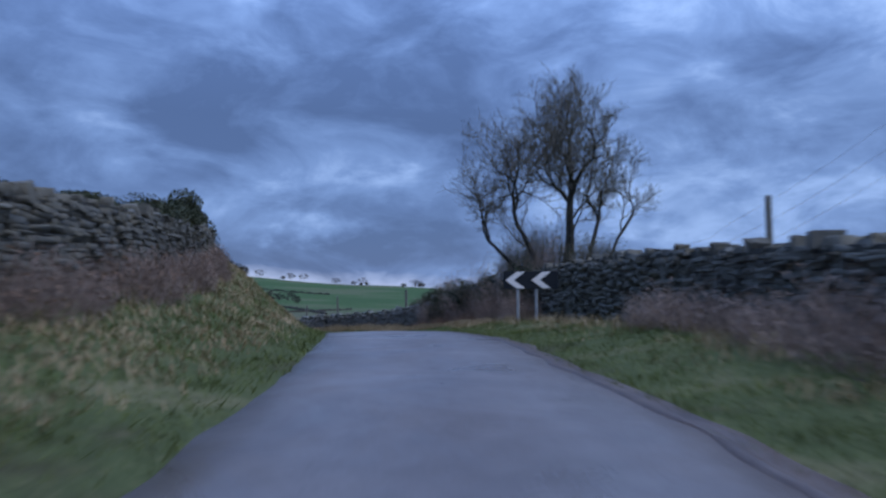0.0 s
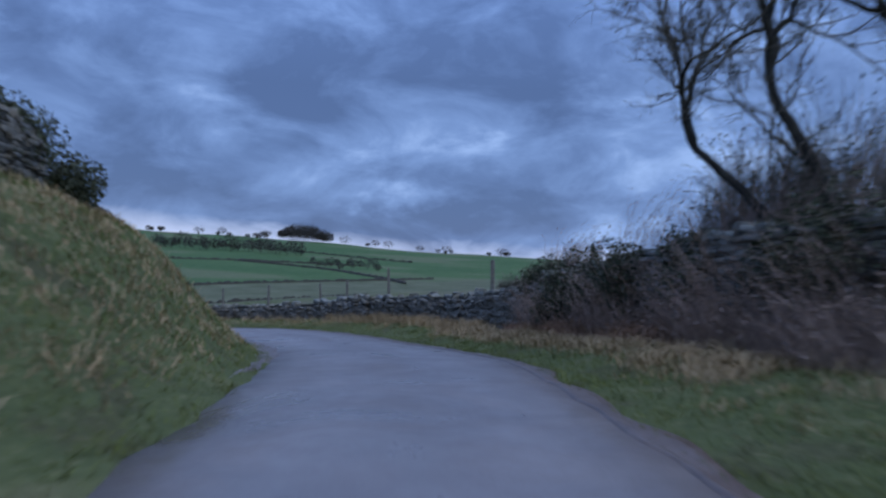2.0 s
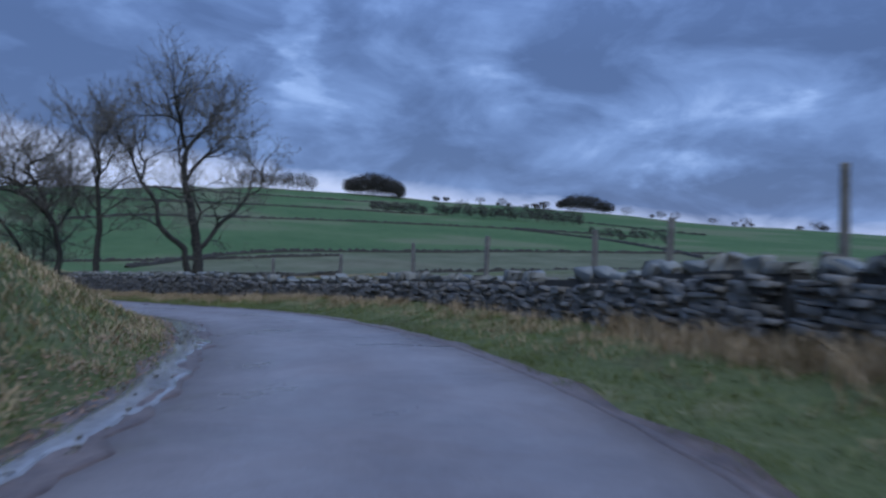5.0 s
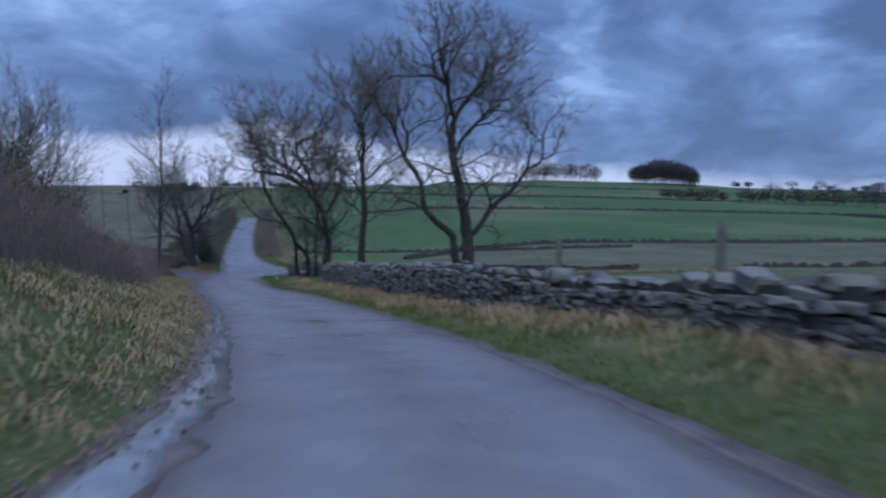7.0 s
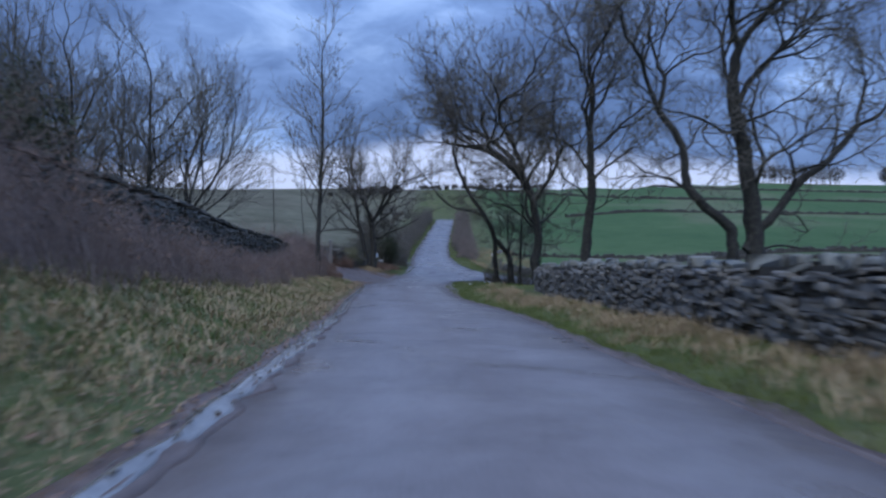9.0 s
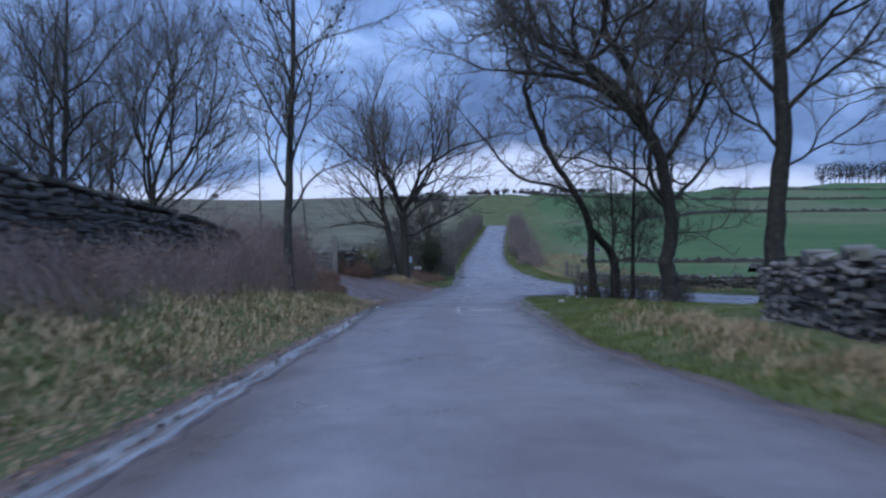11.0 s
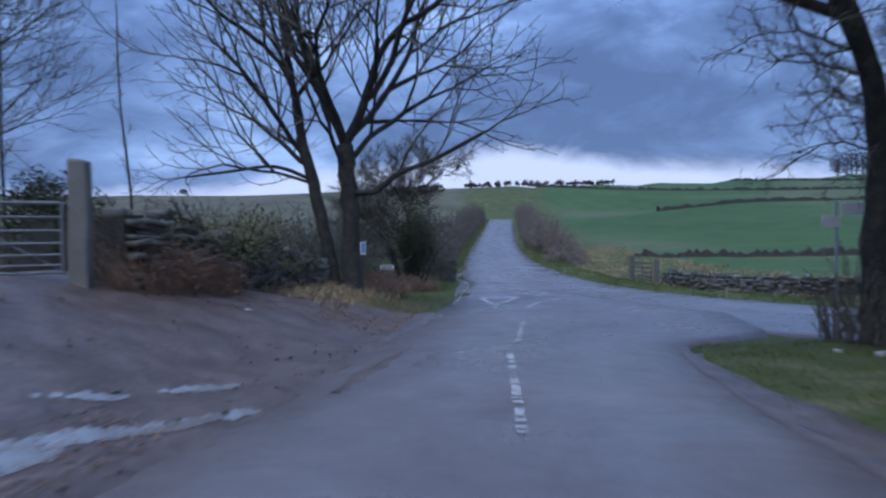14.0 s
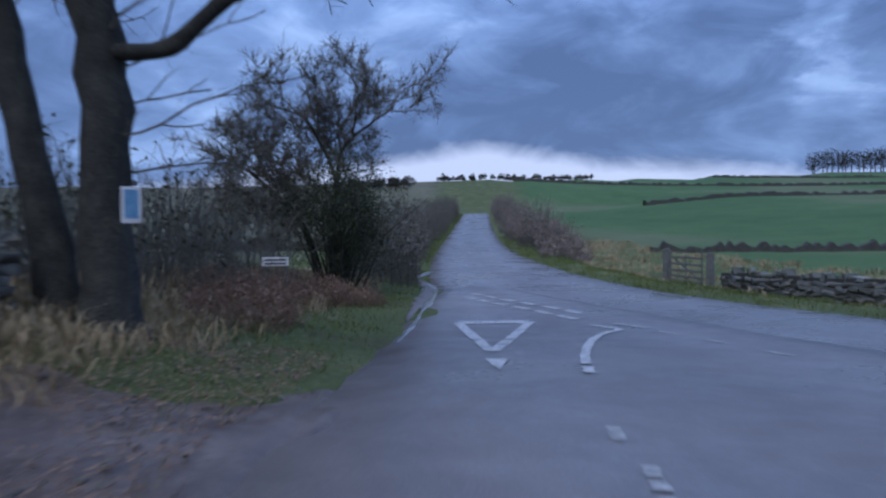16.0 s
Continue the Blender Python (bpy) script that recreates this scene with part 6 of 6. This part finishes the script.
# ---- far fields, walls and woods ----
def field_wall(pts, h, seed, label, material=None, name="field_wall"):
    """A far wall or hedge bank, draped over the fields."""
    rng = random.Random(seed)
    P = spline(pts, 60)
    z = surface(P[:, 0], P[:, 1])[0]
    T = np.gradient(P, axis=0)
    T /= np.hypot(T[:, 0], T[:, 1])[:, None]
    v, f = [], []
    for i, (p, t) in enumerate(zip(P, T)):
        hh = h * 0.55 * rng.uniform(0.4, 1.3)
        for o, q in ((-0.4, -0.2), (-0.25, hh), (0.25, hh * rng.uniform(0.85, 1.0)), (0.4, -0.2)):
            v.append((p[0] + t[1] * o * h, p[1] - t[0] * o * h, z[i] + q))
        if i:
            b = 4 * i
            f += [(b - 4 + k, b - 3 + k, b + 1 + k, b + k) for k in range(3)]
    return tagged(mesh_object(name, v, f, material or CORE), label, "wall", kind="structure")


def polar(*rows):
    return [(2 + r * math.sin(radians(a)), -38 + r * math.cos(radians(a))) for a, r in rows]


FW = "dark field boundary wall crossing the far pasture"
field_wall(polar((12, 88), (20, 108), (28, 118), (40, 128), (52, 150), (66, 190)), 1.2, 1, FW)
field_wall(polar((8, 190), (20, 215), (32, 235), (44, 250), (58, 262)), 1.4, 2, FW)
field_wall(polar((46, 250), (54, 225), (60, 190), (64, 160)), 1.4, 3, FW)
field_wall(polar((0.5, 250), (12, 262), (25, 300), (40, 330)), 1.5, 4, FW)
field_wall(polar((62, 330), (52, 360), (44, 372)), 1.6, 5, FW)
field_wall(polar((14, 360), (24, 380), (34, 410)), 1.6, 6, FW)
field_wall(polar((62, 110), (54, 84), (40, 72)), 1.0, 7, FW)
field_wall([(8, 62), (22, 60), (40, 58), (60, 57)], 0.9, 8, FW)
field_wall([(-8, 60), (-30, 64), (-60, 60), (-100, 50)], 1.1, 11, FW)


def wood(name, label, spots, seed, twigs=260, size=0.55, dark=1.0):
    """Far bare trees joined into one object; spots: rows of (x, y, height, width)."""
    nr = np.random.default_rng(seed)
    rng = random.Random(seed)
    g = Tubes()
    V, F, n = [], [], 0
    for x, y, h, w in spots:
        z = height(x, y)
        b = Vector((x, y, z - 0.3))
        g.add([b, b + Vector((0, 0, h * 0.45)), b + Vector((rng.gauss(0, 0.3), rng.gauss(0, 0.3), h * 0.9))], [h * 0.022, h * 0.016, h * 0.004], 4)
        for _ in range(9):
            a = rng.uniform(0, 6.28)
            s = b + Vector((0, 0, h * rng.uniform(0.25, 0.6)))
            g.add([s, s + Vector((math.cos(a) * w * 0.25, math.sin(a) * w * 0.25, h * 0.16)), s + Vector((math.cos(a) * w * 0.42, math.sin(a) * w * 0.42, h * 0.34))], [h * 0.009, h * 0.006, h * 0.002], 3)
        d = nr.normal(0, 1, (twigs, 3))
        d /= np.linalg.norm(d, axis=1)[:, None]
        c = np.array([x, y, z + h * 0.56]) + d * nr.uniform(0.3, 1.0, (twigs, 1)) ** 0.6 * [w / 2, w / 2, h * 0.46]
        v, f = leaf_cards(c, size, nr)
        V.append(v)
        F.append(f + n)
        n += len(v)
    ob = mesh_object(name, g.v, g.f, BARK)
    tagged(ob, label, "trees", kind="stuff")
    tagged(mesh_object("crown", np.concatenate(V), np.concatenate(F), BARK, ob), kind="stuff")
    return ob


def scatter(a0, a1, r0, r1, n, h, w, seed, jitter=0.3, dome=0.0):
    rng = random.Random(seed)
    out = []
    for i in range(n):
        a = a0 + (a1 - a0) * (rng.random() if jitter >= 0.5 else (i + rng.uniform(0.1, 0.9)) / n)
        r = rng.uniform(r0, r1)
        x, y = polar((a, r))[0]
        k = rng.uniform(1 - jitter, 1 + jitter) * (1 - dome + dome * 1.5 * math.sin(math.pi * (i + 0.5) / n))
        out.append((x, y, h * k, w * k))
    return out


wood("far_wood", "rounded dark clump of bare beeches on the skyline", scatter(30.6, 35.6, 478, 500, 36, 15, 11, 1, 0.12, 0.32), 1, 420, 0.5)
wood("far_wood", "open clump of tall bare trees on the skyline", scatter(21.6, 28.0, 455, 470, 22, 12, 9, 2, 0.12), 2, 190, 0.5)
wood("far_wood", "dark clump of bare trees on the far ridge", scatter(49.2, 53.6, 530, 548, 28, 11, 10, 3, 0.2, 0.35), 3, 380, 0.5)
wood("far_wood", "scattered small trees along the far ridge", scatter(36.5, 49, 500, 535, 15, 4.5, 6, 4, 0.6), 4, 150, 0.5)
wood("far_wood", "scattered small trees along the far ridge", scatter(54.5, 70, 530, 550, 14, 5, 8, 5, 0.6), 5, 150, 0.5)
wood("far_wood", "line of thorn trees along a field boundary", scatter(33, 38, 318, 330, 16, 5, 5, 6, 0.25), 6, 150, 0.4)
wood("far_wood", "line of thorn trees along a field boundary", scatter(39, 52, 315, 345, 34, 7, 6, 7, 0.3), 7, 150, 0.45)
wood("far_wood", "scattered thorns beside a far field wall", scatter(53, 60, 225, 260, 12, 4, 4, 8, 0.3), 8, 110, 0.35)
CREST = random.Random(90)
spots = []
for i in range(120):
    a = CREST.uniform(-3.5, 7.5)
    r = float(np.interp(a, *SKY_R)) - CREST.uniform(0, 5)
    h = CREST.choice((0.7, 0.9, 1.1, 1.7))
    spots.append((r * math.sin(radians(a)), -20 + r * math.cos(radians(a)), h * CREST.uniform(0.7, 1.3), h * CREST.uniform(0.6, 1.3)))
wood("far_wood", "distant conifers and trees along the crest", spots, 9, 90, 0.22)
wood("far_wood", "distant dark trees beyond the left fields", scatter(-11, -5.5, 228, 236, 24, 1.8, 3, 10, 0.5), 10, 160, 0.3)
wood("far_wood", "distant trees on the left skyline", scatter(-60, -20, 235, 250, 7, 2.2, 3, 11, 0.4), 11, 150, 0.3)


# ---- small loose stones ----
def pale_stone(x, y, w, seed):
    me = stone_mesh(seed)
    me.materials.append(PALE)
    ob = new("stone", me)
    ob.matrix_world = Matrix.LocRotScale((x, y, height(x, y) + w * 0.2), Euler((0.1, 0.1, seed)), (w, w * 0.6, w * 0.45))
    tagged(ob, "pale loose stone lying on the grass", "stone", "loose stones by the road")


PALE = varied("pale_stone", (0.40, 0.39, 0.37), (0.52, 0.51, 0.48), (0.62, 0.61, 0.58), 8.0, 0.8, 40, 0.4)
for i, (x, y, w) in enumerate(((2.85, 16.6, 0.18), (3.9, 21.6, 0.13), (4.25, 21.2, 0.12), (3.5, 21.9, 0.09), (-6.0, 23.9, 0.16), (-5.2, 22.6, 0.12))):
    pale_stone(x, y, w, 700 + i)


def finger_sign(x, y):
    z = height(x, y)
    t = tagged(empty("sign_post", x, y, z, 12), "small white plates on a thin grey steel pole", "sign")
    g = Tubes()
    g.add([Vector((0, 0.03, -0.3)), Vector((0, 0.03, 1.0)), Vector((0, 0.03, 2.45))], [0.025, 0.025, 0.025], 10)
    shade_smooth(mesh_object("pole", g.v, g.f, GALV, t))
    for px, pz, w, h in ((-0.12, 2.1, 0.34, 0.2), (0.3, 2.32, 0.44, 0.2)):
        bm = bmesh.new()
        box(bm, px, 0, pz, w, 0.014, h, 0, 0.004)
        part("plate", bm, HEADLIT_WHITE, t)


finger_sign(4.75, 24.6)


def low_plate(x, y, z, turn):
    """A small plate on two short pegs in the verge."""
    g = height(x, y)
    t = tagged(empty("name_plate", x, y, g, turn), "small white plate on two short pegs in the dead grass", "sign")
    bm = bmesh.new()
    box(bm, 0, 0, z - g, 0.46, 0.016, 0.15, 0, 0.004)
    plate = part("plate", bm, HEADLIT_WHITE, t)
    for dz in (-0.035, 0.03):
        bm = bmesh.new()
        box(bm, 0, -0.010, z - g + dz, 0.36, 0.003, 0.025, 0, 0)
        part("bar", bm, SIGN_BLACK, plate)
    for px in (-0.17, 0.17):
        bm = bmesh.new()
        box(bm, px, 0.025, (z - g) / 2 - 0.05, 0.035, 0.03, z - g + 0.22, 0, 0.004)
        part("peg", bm, OLDWOOD, t)


low_plate(-5.14, 34.52, -0.21, 10)


def gravel(label, n, sample, seed):
    """Small stones lying loose in the gateway and along the road edge."""
    nr = np.random.default_rng(seed)
    x, y = sample(nr, n)
    z = surface(x, y)[0] + 0.045
    shapes = [ARRAYS[me] for me in SETS["grey"][0]]
    V, F, c = [], [], 0
    for i in range(n):
        v, f = shapes[i % len(shapes)]
        a, w = nr.uniform(0, 6.283), nr.uniform(0.015, 0.05)
        q = v * [w, w * 0.7, w * 0.5]
        V.append(np.stack([q[:, 0] * math.cos(a) - q[:, 1] * math.sin(a) + x[i], q[:, 0] * math.sin(a) + q[:, 1] * math.cos(a) + y[i], q[:, 2] + z[i]], 1))
        F.append(f + c)
        c += len(v)
    return tagged(mesh_object("gravel", np.concatenate(V), np.concatenate(F), STONE), label, "gravel", kind="stuff")


gravel("small loose stones scattered over the gateway track", 900, strip(112, 125, -7.5, -1.2), 31)
gravel("small loose stones washed along the road edge", 700, strip(40, 112, lambda s: table(EDGE_L, s) - table(GUTTER, s) - 0.1, lambda s: table(EDGE_L, s) + 0.05), 32)
